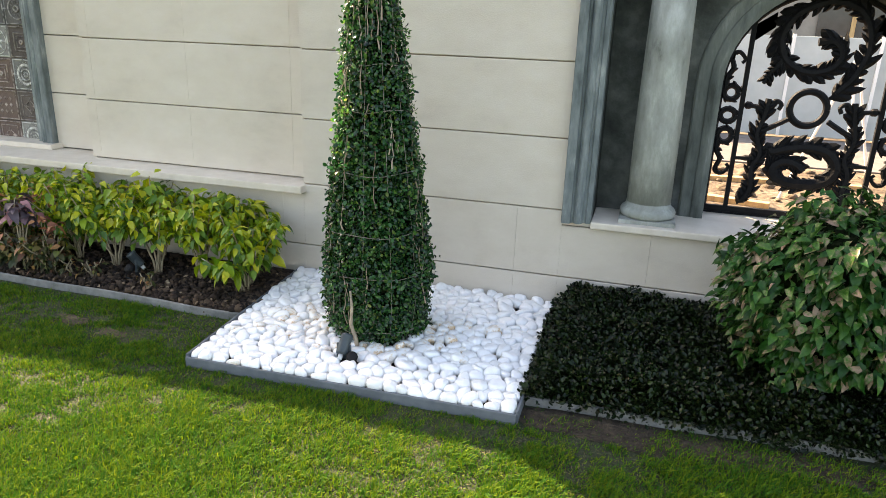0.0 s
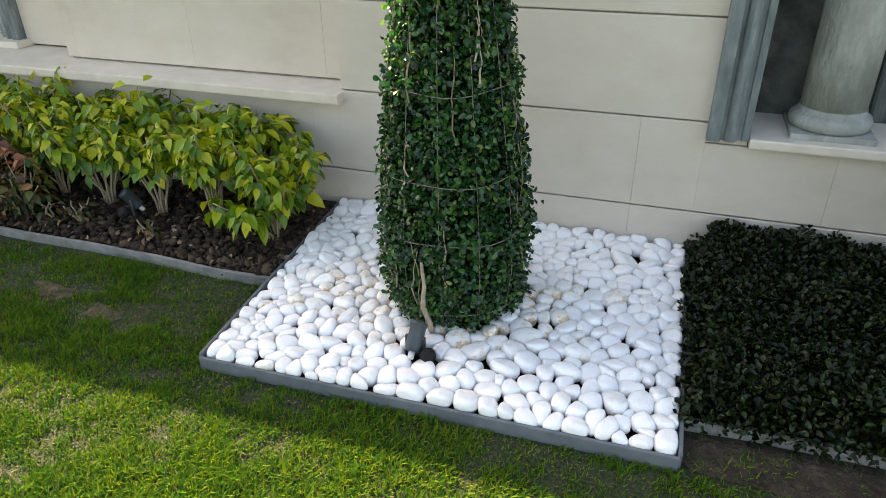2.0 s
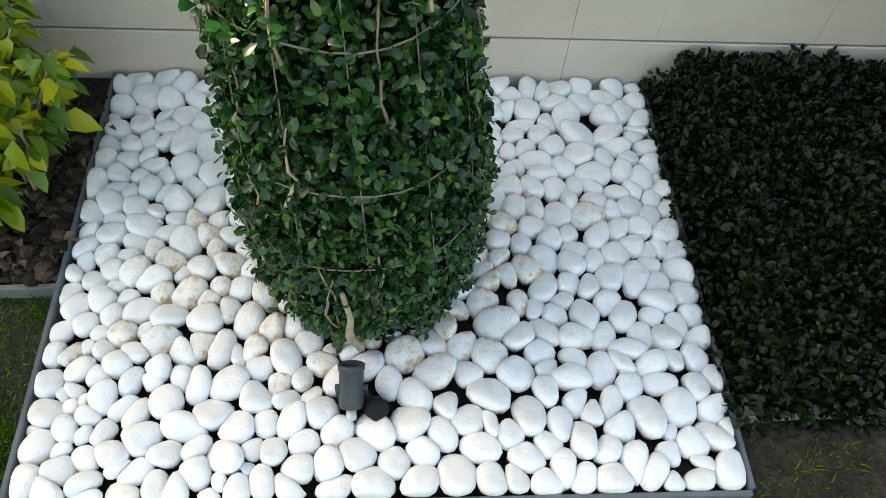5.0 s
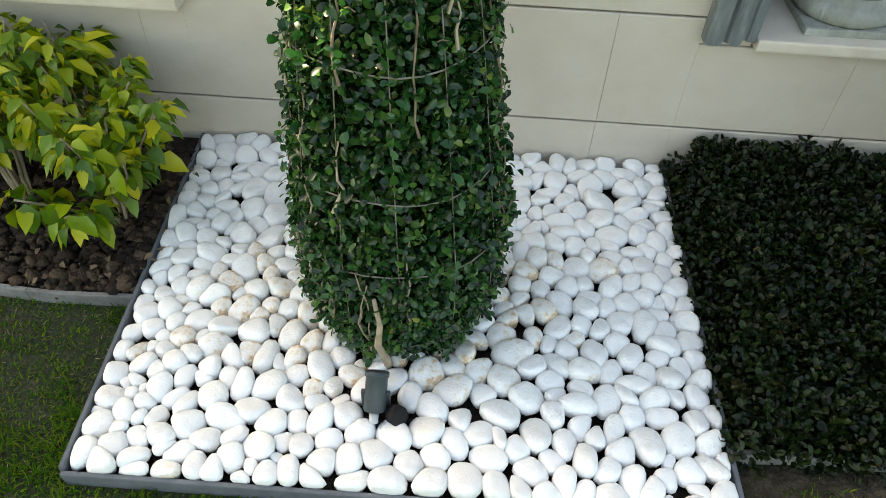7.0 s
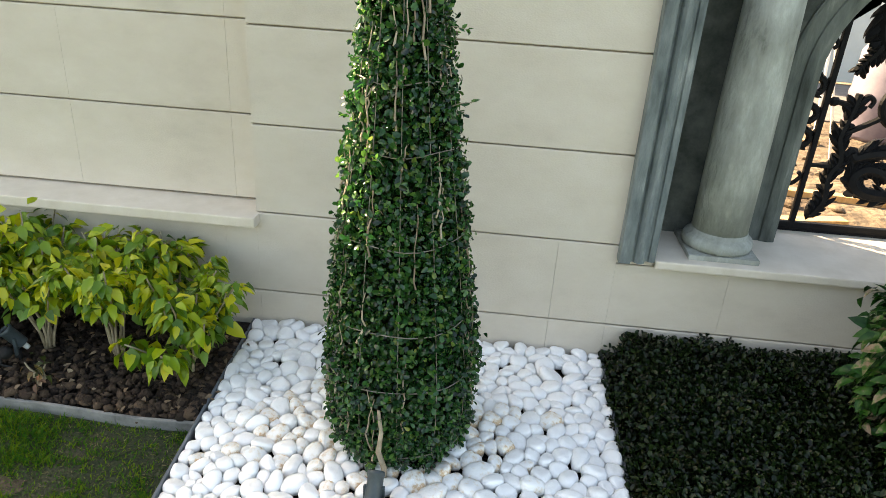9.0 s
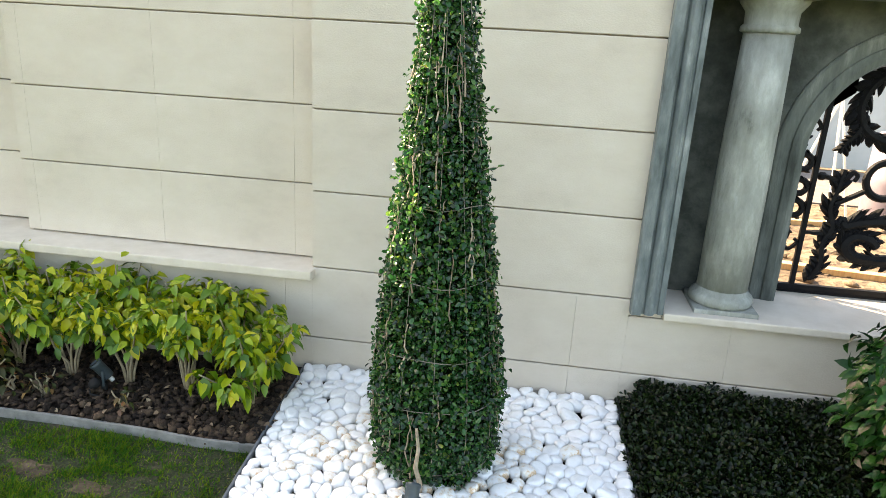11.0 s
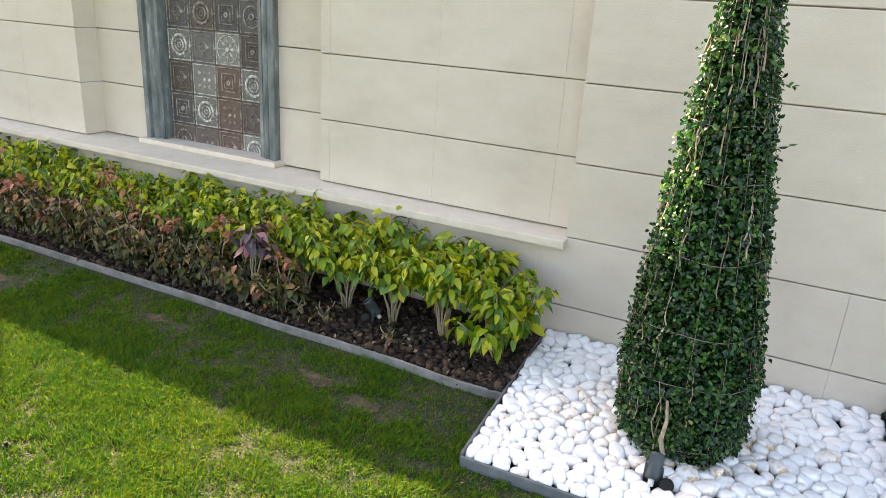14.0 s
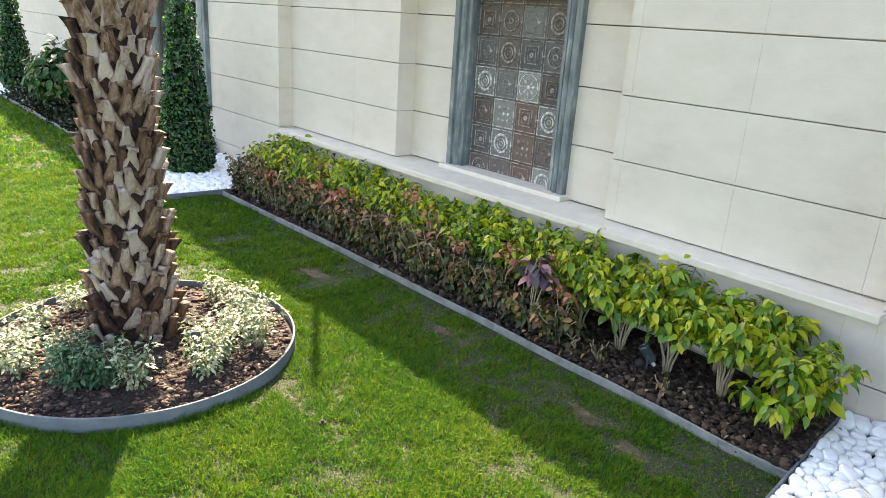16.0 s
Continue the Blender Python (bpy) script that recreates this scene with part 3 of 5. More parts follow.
# ---------- niche with relief tiles ----------
def tile_mesh(design, mat, s):
    """A square relief tile: bed, raised border and a raised motif."""
    bm = bmesh.new()
    h = s / 2 - 0.0015
    box(bm, -h, h, -0.012, 0.012, -h, h)

    def ring(r0, r1, out, seg=24):
        a = [[bm.verts.new((r * math.cos(2 * math.pi * i / seg), y, r * math.sin(2 * math.pi * i / seg))) for i in range(seg)] for r, y in ((r0, -0.012), (r0 + (r1 - r0) * 0.25, -0.012 - out), (r1 - (r1 - r0) * 0.25, -0.012 - out), (r1, -0.012))]
        for p, q in zip(a, a[1:]):
            for i in range(seg):
                bm.faces.new((p[i], p[(i + 1) % seg], q[(i + 1) % seg], q[i]))

    def square(r, w, out):
        for i in range(4):
            c, d = [(1, 0), (0, 1), (-1, 0), (0, -1)][i], [(0, 1), (-1, 0), (0, -1), (1, 0)][i]
            pts = []
            for k in (-1, 1):
                for rr, y in ((r, -0.011), (r - w / 2, -0.012 - out), (r - w, -0.011)):
                    pts.append(bm.verts.new((c[0] * rr + d[0] * k * rr, y, c[1] * rr + d[1] * k * rr)))
            bm.faces.new((pts[0], pts[1], pts[4], pts[3]))
            bm.faces.new((pts[1], pts[2], pts[5], pts[4]))

    def petals(n, r0, r1, w, out):
        for i in range(n):
            a = 2 * math.pi * i / n
            c, d = Vector((math.cos(a), 0, math.sin(a))), Vector((-math.sin(a), 0, math.cos(a)))
            q = [bm.verts.new(p) for p in (c * r0 + Vector((0, -0.012, 0)), c * (r0 + r1) / 2 + d * w + Vector((0, -0.012, 0)), c * r1 + Vector((0, -0.012, 0)), c * (r0 + r1) / 2 - d * w + Vector((0, -0.012, 0)), c * (r0 + r1) / 2 + Vector((0, -0.012 - out, 0)))]
            for j in range(4):
                bm.faces.new((q[j], q[(j + 1) % 4], q[4]))
    square(h - 0.002, 0.014, 0.008)
    if design == 0:
        ring(0.055, 0.078, 0.008), ring(0.032, 0.046, 0.007), petals(10, 0.004, 0.03, 0.006, 0.008), petals(4, 0.085, 0.118, 0.012, 0.009), petals(18, 0.078, 0.094, 0.006, 0.007), petals(16, 0.045, 0.056, 0.005, 0.007)
    elif design == 1:
        square(0.066, 0.014, 0.009), square(0.042, 0.012, 0.008), ring(0.004, 0.02, 0.008, 12), petals(4, 0.095, 0.125, 0.010, 0.008)
    elif design == 2:
        petals(8, 0.012, 0.078, 0.015, 0.012), petals(8, 0.06, 0.09, 0.008, 0.008), ring(0.085, 0.093, 0.006), ring(0.0, 0.016, 0.01, 12), petals(4, 0.088, 0.125, 0.012, 0.007)
    elif design == 3:
        for x in (-0.045, 0.0, 0.045):
            for z in (-0.045, 0.0, 0.045):
                q = [bm.verts.new((x + dx, -0.012, z + dz)) for dx, dz in ((0.02, 0), (0, 0.02), (-0.02, 0), (0, -0.02))] + [bm.verts.new((x, -0.022, z))]
                for j in range(4):
                    bm.faces.new((q[j], q[(j + 1) % 4], q[4]))
    elif design == 4:
        ring(0.062, 0.074, 0.007), petals(12, 0.03, 0.06, 0.007, 0.009), ring(0.012, 0.026, 0.01, 16), petals(4, 0.08, 0.118, 0.014, 0.008)
    else:
        square(0.078, 0.01, 0.006), petals(4, 0.008, 0.066, 0.02, 0.01), ring(0.03, 0.038, 0.006, 16)
    bmesh.ops.recalc_face_normals(bm, faces=bm.faces[:])
    return mesh_of(bm, mat, False, "tile")


def niche():
    th = tagged(empty("wall_niche", MID, WN, 0.586), "grey framed wall niche lined with ornate brown and grey relief tiles", "niche", kind="structure")
    x0, x1 = -0.593, 0.593
    for bm, label in zip(moulded(PROFILE, x0, x1, 0.0, 1.44, 0.0), ("jamb", "jamb", "head")):
        part(label, bm, M_FRAME, th, "weathered blue-grey moulded architrave")
    part("sill", boxed(x0 - 0.03, x1 + 0.03, -0.10, 0.09, -0.014, 0.022, 0.005), M_LEDGE, th, "cream stone sill")
    part("backing", boxed(x0 + 0.12, x1 - 0.12, 0.085, 0.10, 0.02, 1.40), M_MORTAR, th)
    s = 0.2195
    mats = (M_TILE_BROWN, M_TILE_GREY, M_TILE_PALE, M_TILE_RUST)
    made = {}
    layout = ["4b 3b 5r 0p", "1g 0p 3r 5b", "5b 3p 1r 0p", "0p 5g 2p 1b", "5g 0b 1g 4g", "1b 4b 5g 0b", "2g 1r 0b 3g"]
    for r, line in enumerate(layout):
        for c, code in enumerate(line.split()):
            key = code
            if key not in made:
                made[key] = tile_mesh(int(code[0]), mats["bgpr".index(code[1])], s)
            z = 0.022 - 0.10 + s * (r + 0.5)
            if z + s / 2 > 1.50:
                continue
            if r == 0:
                z = max(z, 0.022 + s / 2 - 0.104)
            link("tile", made[key], th, pose(-0.439 + s * (c + 0.5), 0.073, z))
    return th


niche()


# ---------- columned window openings with iron grilles ----------
def acanthus(bm, pts, y, size, every=2, outward=1, fade=0.35, seed=0):
    """Cast leaf lobes along a stem: blunt, overlapping, each swept along it and bulging forward."""
    n = len(pts)
    g = random.Random(seed + n)
    for i in range(1, n - 2, every):
        p, q = Vector(pts[i]), Vector(pts[i + 1])
        d = (q - p).normalized()
        side = Vector((-d.z, 0, d.x)) * outward
        k = size * (1.0 - fade * i / n) * g.uniform(0.65, 1.25)
        b = g.uniform(0.2, 0.7)
        line = [(p - d * k * 0.3, 0.42, 0.012), (p + side * k * 0.40, 0.46, 0.018), (p + side * k * 0.72 + d * k * b * 0.6, 0.36, 0.015), (p + side * k * 0.92 + d * k * b * 1.1, 0.20, 0.008), (p + side * k * 0.95 + d * k * b * 1.5, 0.05, 0.004)]
        rows = []
        for c, w, t in line:
            rows.append([bm.verts.new(v) for v in (c - d * k * w, c + Vector((0, -t, 0)), c + d * k * w, c + Vector((0, t, 0)))])
        for a, c in zip(rows, rows[1:]):
            for m in range(4):
                bm.faces.new((a[m], a[(m + 1) % 4], c[(m + 1) % 4], c[m]))
        bm.faces.new(rows[-1])


def bend(cx, y, z, points, steps=6):
    """A smooth line through points given as offsets from (cx, z) in the grille's plane."""
    q = [points[0]] + list(points) + [points[-1]]
    out = []
    for a, b, c, d in zip(q, q[1:], q[2:], q[3:]):
        for i in range(steps):
            u = i / steps
            out.append(tuple(0.5 * (2 * b[j] + (c[j] - a[j]) * u + (2 * a[j] - 5 * b[j] + 4 * c[j] - d[j]) * u * u + (3 * b[j] - a[j] - 3 * c[j] + d[j]) * u ** 3) for j in (0, 1)))
    out.append(points[-1])
    return [(cx + x, y, z + h) for x, h in out]


def oval(cx, y, z, rx, rz, steps=20):
    return [(cx + rx * math.cos(2 * math.pi * i / steps), y, z + rz * math.sin(2 * math.pi * i / steps)) for i in range(steps + 1)]


def grille(parent, cx, y, sill, half, spring):
    part("bottom_rail", boxed(cx - half, cx + half, y - 0.014, y + 0.014, sill + 0.014, sill + 0.045, 0.003), M_IRON, parent)
    bm = bmesh.new()
    pts = [(cx - half + 0.01, y, sill + 0.02), (cx - half + 0.01, y, spring)] + [(cx - (half - 0.01) * math.cos(math.pi * i / 24), y, spring + (half - 0.01) * math.sin(math.pi * i / 24)) for i in range(1, 24)] + [(cx + half - 0.01, y, spring), (cx + half - 0.01, y, sill + 0.02)]
    tube(bm, pts, 0.014, 6)
    part("arched_rim", bm, M_IRON, parent)
    zc = 1.136
    for s in (-1, 1):
        x = cx + s * (half - 0.125)
        top = spring + math.sqrt(half ** 2 - (half - 0.125) ** 2) - 0.01
        part("upright", boxed(x - 0.012, x + 0.012, y - 0.012, y + 0.012, sill + 0.03, top, 0.003), M_IRON, parent)
        # slim chain of ovals with a hooked scroll at each end
        bm = bmesh.new()
        xm = x + s * 0.062
        for dz, rx, rz in ((0.062, 0.036, 0.036), (-0.058, 0.038, 0.034), (-0.165, 0.036, 0.038)):
            tube(bm, oval(xm, y, zc + dz, rx, rz), 0.0155, 6)
            acanthus(bm, oval(xm, y, zc + dz, rx, rz), y, 0.022, 3, -1, 0.0, int(dz * 100))
        for v in (1, -1):
            line = [(0.028 * s, 0.0), (0.030 * s, 0.055 * v), (0.006 * s, 0.105 * v), (0.024 * s, 0.165 * v), (-0.012 * s, 0.185 * v), (-0.044 * s, 0.150 * v), (-0.030 * s, 0.130 * v)]
            pts = bend(xm, y, zc + (0.085 if v > 0 else -0.19), line)
            tube(bm, pts, [0.016 - 0.008 * i / len(pts) for i in range(len(pts))], 6)
            acanthus(bm, pts[:26], y, 0.028, 5, s * v, 0.3, 3)
        part("side_scroll", bm, M_IRON, parent, "slim column of cast scrolls")
        bm = bmesh.new()
        q = [bm.verts.new(v) for v in ((x - s * 0.012, y - 0.006, top - 0.015), (x - s * 0.012, y - 0.006, top - 0.10), (x - s * 0.10, y - 0.006, top - 0.03), (x - s * 0.10, y - 0.006, top + 0.045))]
        bm.faces.new(q)
        bmesh.ops.solidify(bm, geom=bm.faces[:], thickness=0.012)
        part("gusset", bm, M_IRON, parent, "flat iron gusset plate")
    bm = bmesh.new()
    tube(bm, oval(cx - 0.01, y, zc, 0.088, 0.088, 32), 0.0185, 8)
    part("ring", bm, M_IRON, parent, "plain round iron ring")
    # great wreath over the ring, thick with leaves, its tail falling to one side
    bm = bmesh.new()
    pts = bend(cx, y, zc, [(0.10, 0.085), (0.175, 0.175), (0.215, 0.33), (0.16, 0.475), (0.02, 0.53), (-0.13, 0.475), (-0.195, 0.36), (-0.165, 0.245), (-0.06, 0.185), (0.05, 0.20), (0.10, 0.27), (0.06, 0.335), (-0.02, 0.335)])
    k = len(pts)
    tube(bm, pts, [0.024 - 0.006 * abs(i / k - 0.5) for i in range(k)], 7)
    acanthus(bm, pts, y, 0.068, 2, -1, 0.2, 5), acanthus(bm, pts, y, 0.054, 2, 1, 0.2, 9)
    tail = bend(cx, y, zc, [(-0.165, 0.29), (-0.185, 0.22), (-0.225, 0.165), (-0.245, 0.115)])
    tube(bm, tail, [0.022 - 0.0007 * i for i in range(len(tail))], 6)
    acanthus(bm, tail, y, 0.050, 2, 1, 0.3, 2), acanthus(bm, tail, y, 0.046, 2, -1, 0.3, 4)
    part("upper_scroll", bm, M_IRON, parent, "large feathered acanthus scroll")
    bm = bmesh.new()
    pts = bend(cx, y, zc, [(-0.165, -0.215), (-0.145, -0.235), (-0.08, -0.215), (0.03, -0.20), (0.13, -0.225), (0.175, -0.30), (0.135, -0.375), (0.03, -0.40), (-0.085, -0.385), (-0.13, -0.33), (-0.09, -0.285), (-0.02, -0.295), (0.02, -0.33)])
    k = len(pts)
    tube(bm, pts, [0.022 + 0.010 * math.sin(3.1 * i / k) for i in range(k)], 7)
    acanthus(bm, pts, y, 0.058, 2, 1, 0.1, 7), acanthus(bm, pts, y, 0.050, 2, -1, 0.1, 8)
    part("lower_scroll", bm, M_IRON, parent, "large feathered acanthus scroll")
    # leafy stem beside the ring, with a hook, an arm to the ring and a bud to the upright
    for s in (-1, 1):
        bm = bmesh.new()
        stem = bend(cx, y, zc, [(s * 0.26, -0.52), (s * 0.225, -0.44), (s * 0.235, -0.33), (s * 0.205, -0.25), (s * 0.235, -0.15), (s * 0.215, -0.05), (s * 0.205, 0.04)])
        tube(bm, stem, [0.022 - 0.006 * i / len(stem) for i in range(len(stem))], 6)
        acanthus(bm, stem, y, 0.050, 2, 1, 0.1, 1), acanthus(bm, stem, y, 0.050, 2, -1, 0.1, 6)
        tube(bm, bend(cx, y, zc, [(s * 0.215, -0.13), (s * 0.16, -0.10), (s * 0.095, -0.06)]), 0.014, 6)
        hook = bend(cx, y, zc, [(s * 0.205, -0.03), (s * 0.175, 0.03), (s * 0.14, 0.015), (s * 0.15, -0.015)])
        tube(bm, hook, 0.011, 6)
        tube(bm, bend(cx, y, zc, [(s * 0.34, 0.0), (s * 0.29, 0.0), (s * 0.225, -0.01)]), [0.010] * 4 + [0.020] * 3 + [0.012] * 6, 6)
        tube(bm, bend(cx, y, zc, [(s * 0.34, -0.285), (s * 0.24, -0.28), (s * 0.17, -0.285)]), [0.010] * 4 + [0.015] * 5 + [0.007] * 4, 6)
        part("leaf_stem", bm, M_IRON, parent, "upright stem of cast acanthus leaves")


def arch_panel(cx0, cx1, half, spring, sill, y0, y1, top, x0, x1):
    """A thick grey panel pierced by two round-headed openings."""
    bm = bmesh.new()
    seg = 20
    mids = [x0, (cx0 + cx1) / 2, x1]
    for cx, a, b in ((cx0, mids[0], mids[1]), (cx1, mids[1], mids[2])):
        inner = [(cx - half, sill)] + [(cx - half * math.cos(math.pi * i / seg), spring + half * math.sin(math.pi * i / seg)) for i in range(seg + 1)] + [(cx + half, sill)]
        outer = [(a, sill)]
        for i in range(seg + 1):
            u = i / seg
            if u <= 0.25:
                outer.append((a, spring + (top - spring) * u / 0.25))
            elif u < 0.75:
                outer.append((a + (b - a) * (u - 0.25) / 0.5, top))
            else:
                outer.append((b, top - (top - spring) * (u - 0.75) / 0.25))
        outer.append((b, sill))
        for y, flip in ((y0, False), (y1, True)):
            I = [bm.verts.new((p[0], y, p[1])) for p in inner]
            O = [bm.verts.new((p[0], y, p[1])) for p in outer]
            for k in range(len(I) - 1):
                f = (O[k], O[k + 1], I[k + 1], I[k])
                bm.faces.new(f[::-1] if flip else f)
        I0 = [bm.verts.new((p[0], y0, p[1])) for p in inner]
        I1 = [bm.verts.new((p[0], y1, p[1])) for p in inner]
        for k in range(len(inner) - 1):
            bm.faces.new((I0[k], I0[k + 1], I1[k + 1], I1[k]))
    return bm


def archivolt(cx, half, spring, sill, y):
    """A raised stepped band round one arch."""
    prof = [(0.0, 0.0), (0.0, 0.020), (0.03, 0.026), (0.062, 0.018), (0.066, 0.011), (0.118, 0.013), (0.128, 0.008), (0.13, 0.0)]
    bm = bmesh.new()
    rows = []
    path = [(-1.0, 0.0, sill), (-1.0, 0.0, spring)] + [(-math.cos(math.pi * i / 24), math.sin(math.pi * i / 24), spring) for i in range(1, 24)] + [(1.0, 0.0, spring), (1.0, 0.0, sill)]
    for c, s, base in path:
        rows.append([bm.verts.new((cx + c * (half + w), y - f, base + s * (half + w))) for w, f in prof])
    for a, b in zip(rows, rows[1:]):
        for k in range(len(prof) - 1):
            bm.faces.new((a[k], b[k], b[k + 1], a[k + 1]))
    bmesh.ops.recalc_face_normals(bm, faces=bm.faces[:])
    return bm


def window_bay(name, cx):
    """A wide framed opening: architrave, sill, three columns, two arched openings with iron grilles."""
    th = tagged(empty(name, cx, WF, 0.0), "grey stone window bay with round columns and arched black iron grilles", "window", kind="structure")
    w = 2.155
    sill = 0.537
    for bm, label in zip(moulded(PROFILE, -w, w, 0.522, TOP - 0.02, 0.0), ("jamb", "jamb", "head")):
        part(label, bm, M_FRAME, th, "weathered blue-grey moulded architrave")
    part("sill", boxed(-w + 0.152, w - 0.152, -0.035, 0.545, 0.500, sill, 0.007), M_LEDGE, th, "cream stone sill with rounded nosing")
    part("arch_panel", arch_panel(-0.975, 0.975, 0.460, 1.26, sill, 0.31, 0.54, TOP - 0.05, -w + 0.15, w - 0.15), M_DARKGREY, th, "mottled dark grey plaster panel with two arches")
    for s in (-1, 1):
        part("archivolt", archivolt(0.975 * s, 0.460, 1.26, sill, 0.31), M_GREY, th, "raised grey band round the arch", smooth=False)
        part("block", boxed(min(s * w, s * (w - 0.148)), max(s * w, s * (w - 0.148)), 0.001, 0.03, 0.500, 0.521), M_SLAB, th)
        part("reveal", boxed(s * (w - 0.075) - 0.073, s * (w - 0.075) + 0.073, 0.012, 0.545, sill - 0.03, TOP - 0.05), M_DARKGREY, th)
        g = part("grille", boxed(0.975 * s - 0.458, 0.975 * s + 0.458, 0.455, 0.475, sill + 0.001, sill + 0.012), M_IRON, th, "black cast-iron scrollwork grille")
        grille(g, 0.975 * s, 0.465, sill, 0.458, 1.26)
    part("lintel", boxed(-w + 0.152, w - 0.152, 0.02, 0.545, 1.95, TOP, 0.0), M_GREY, th)
    for x in (-1.725, 0.0, 1.725):
        c = part("column", lathe([(0.113, sill + 0.095), (0.1135, sill + 0.5), (0.110, sill + 0.8), (0.102, sill + 1.235)], 40, (x, 0.155, 0)), M_COLUMN, th, "aged grey stone column", True)
        part("plinth", boxed(x - 0.142, x + 0.142, 0.012, 0.298, sill, sill + 0.022, 0.003), M_COLUMN, c)
        part("base", lathe([(0.125, sill + 0.021), (0.137, sill + 0.026), (0.1435, sill + 0.040), (0.1435, sill + 0.054), (0.137, sill + 0.068), (0.124, sill + 0.077), (0.1165, sill + 0.084), (0.1165, sill + 0.096), (0.111, sill + 0.099)], 40, (x, 0.155, 0)), M_COLUMN, c, "rounded column base", True)
        part("capital", lathe([(0.103, sill + 1.230), (0.118, sill + 1.235), (0.118, sill + 1.255), (0.106, sill + 1.265), (0.108, sill + 1.315), (0.135, sill + 1.35), (0.14, sill + 1.365)], 40, (x, 0.155, 0)), M_COLUMN, c, "", True)
        part("abacus", boxed(x - 0.155, x + 0.155, 0.0, 0.31, sill + 1.365, sill + 1.41, 0.004), M_COLUMN, c)
    return th


window_bay("window_1", 1.775)
window_bay("window_2", mirrored(1.775))


# ---------- pebble bed round the clipped cone ----------
def edging_strip(bm, pts, thick, z0, z1):
    """An upright strip along points on the ground."""
    pts = [Vector((p[0], p[1], 0)) for p in pts]
    rows = []
    for i, p in enumerate(pts):
        d = (pts[min(i + 1, len(pts) - 1)] - pts[max(i - 1, 0)]).normalized()
        s = Vector((-d.y, d.x, 0)) * thick / 2
        rows.append([bm.verts.new((p + o).to_tuple()[:2] + (z,)) for o, z in ((-s, z0), (-s, z1 - 0.003), (-s * 0.7, z1), (s * 0.7, z1), (s, z1 - 0.003), (s, z0))])
    for a, b in zip(rows, rows[1:]):
        for k in range(5):
            bm.faces.new((a[k], a[k + 1], b[k + 1], b[k]))
    bm.faces.new(rows[0])
    bm.faces.new(rows[-1][::-1])
    bmesh.ops.recalc_face_normals(bm, faces=bm.faces[:])


def cut(poly, a, b, c):
    """The part of a convex polygon where a x + b y <= c."""
    out = []
    for p, q in zip(poly, poly[1:] + poly[:1]):
        u, v = a * p[0] + b * p[1] - c, a * q[0] + b * q[1] - c
        if u <= 0:
            out.append(p)
        if u * v < 0:
            w = u / (u - v)
            out.append((p[0] + (q[0] - p[0]) * w, p[1] + (q[1] - p[1]) * w))
    return out


def cells(P, weight, outline, shape):
    """How stones that swell until they touch, each by its own long and short axis, share out a bed: one convex cell each."""
    out = []
    for i, (x, y) in enumerate(P):
        d2 = (P[:, 0] - x) ** 2 + (P[:, 1] - y) ** 2
        poly = list(outline)
        for j in np.argsort(d2)[1:24]:
            dx, dy = P[j, 0] - x, P[j, 1] - y
            a, b = shape[i][0] * dx + shape[i][1] * dy, shape[i][1] * dx + shape[i][2] * dy
            poly = cut(poly, a, b, a * x + b * y + (a * dx + b * dy + weight[i] - weight[j]) / 2)
            if len(poly) < 3:
                break
        out.append(poly)
    return out


def middle(poly):
    area = cx = cy = 0.0
    for p, q in zip(poly, poly[1:] + poly[:1]):
        k = p[0] * q[1] - q[0] * p[1]
        area, cx, cy = area + k / 2, cx + (p[0] + q[0]) * k / 6, cy + (p[1] + q[1]) * k / 6
    return (cx / area, cy / area) if area > 1e-9 else poly[0]


UNIT = 0.035
SECTION = [(0.60, -0.80), (0.90, -0.45), (1.0, 0.0), (0.985, 0.34), (0.925, 0.62), (0.80, 0.83), (0.56, 0.95), (0.26, 0.995)]


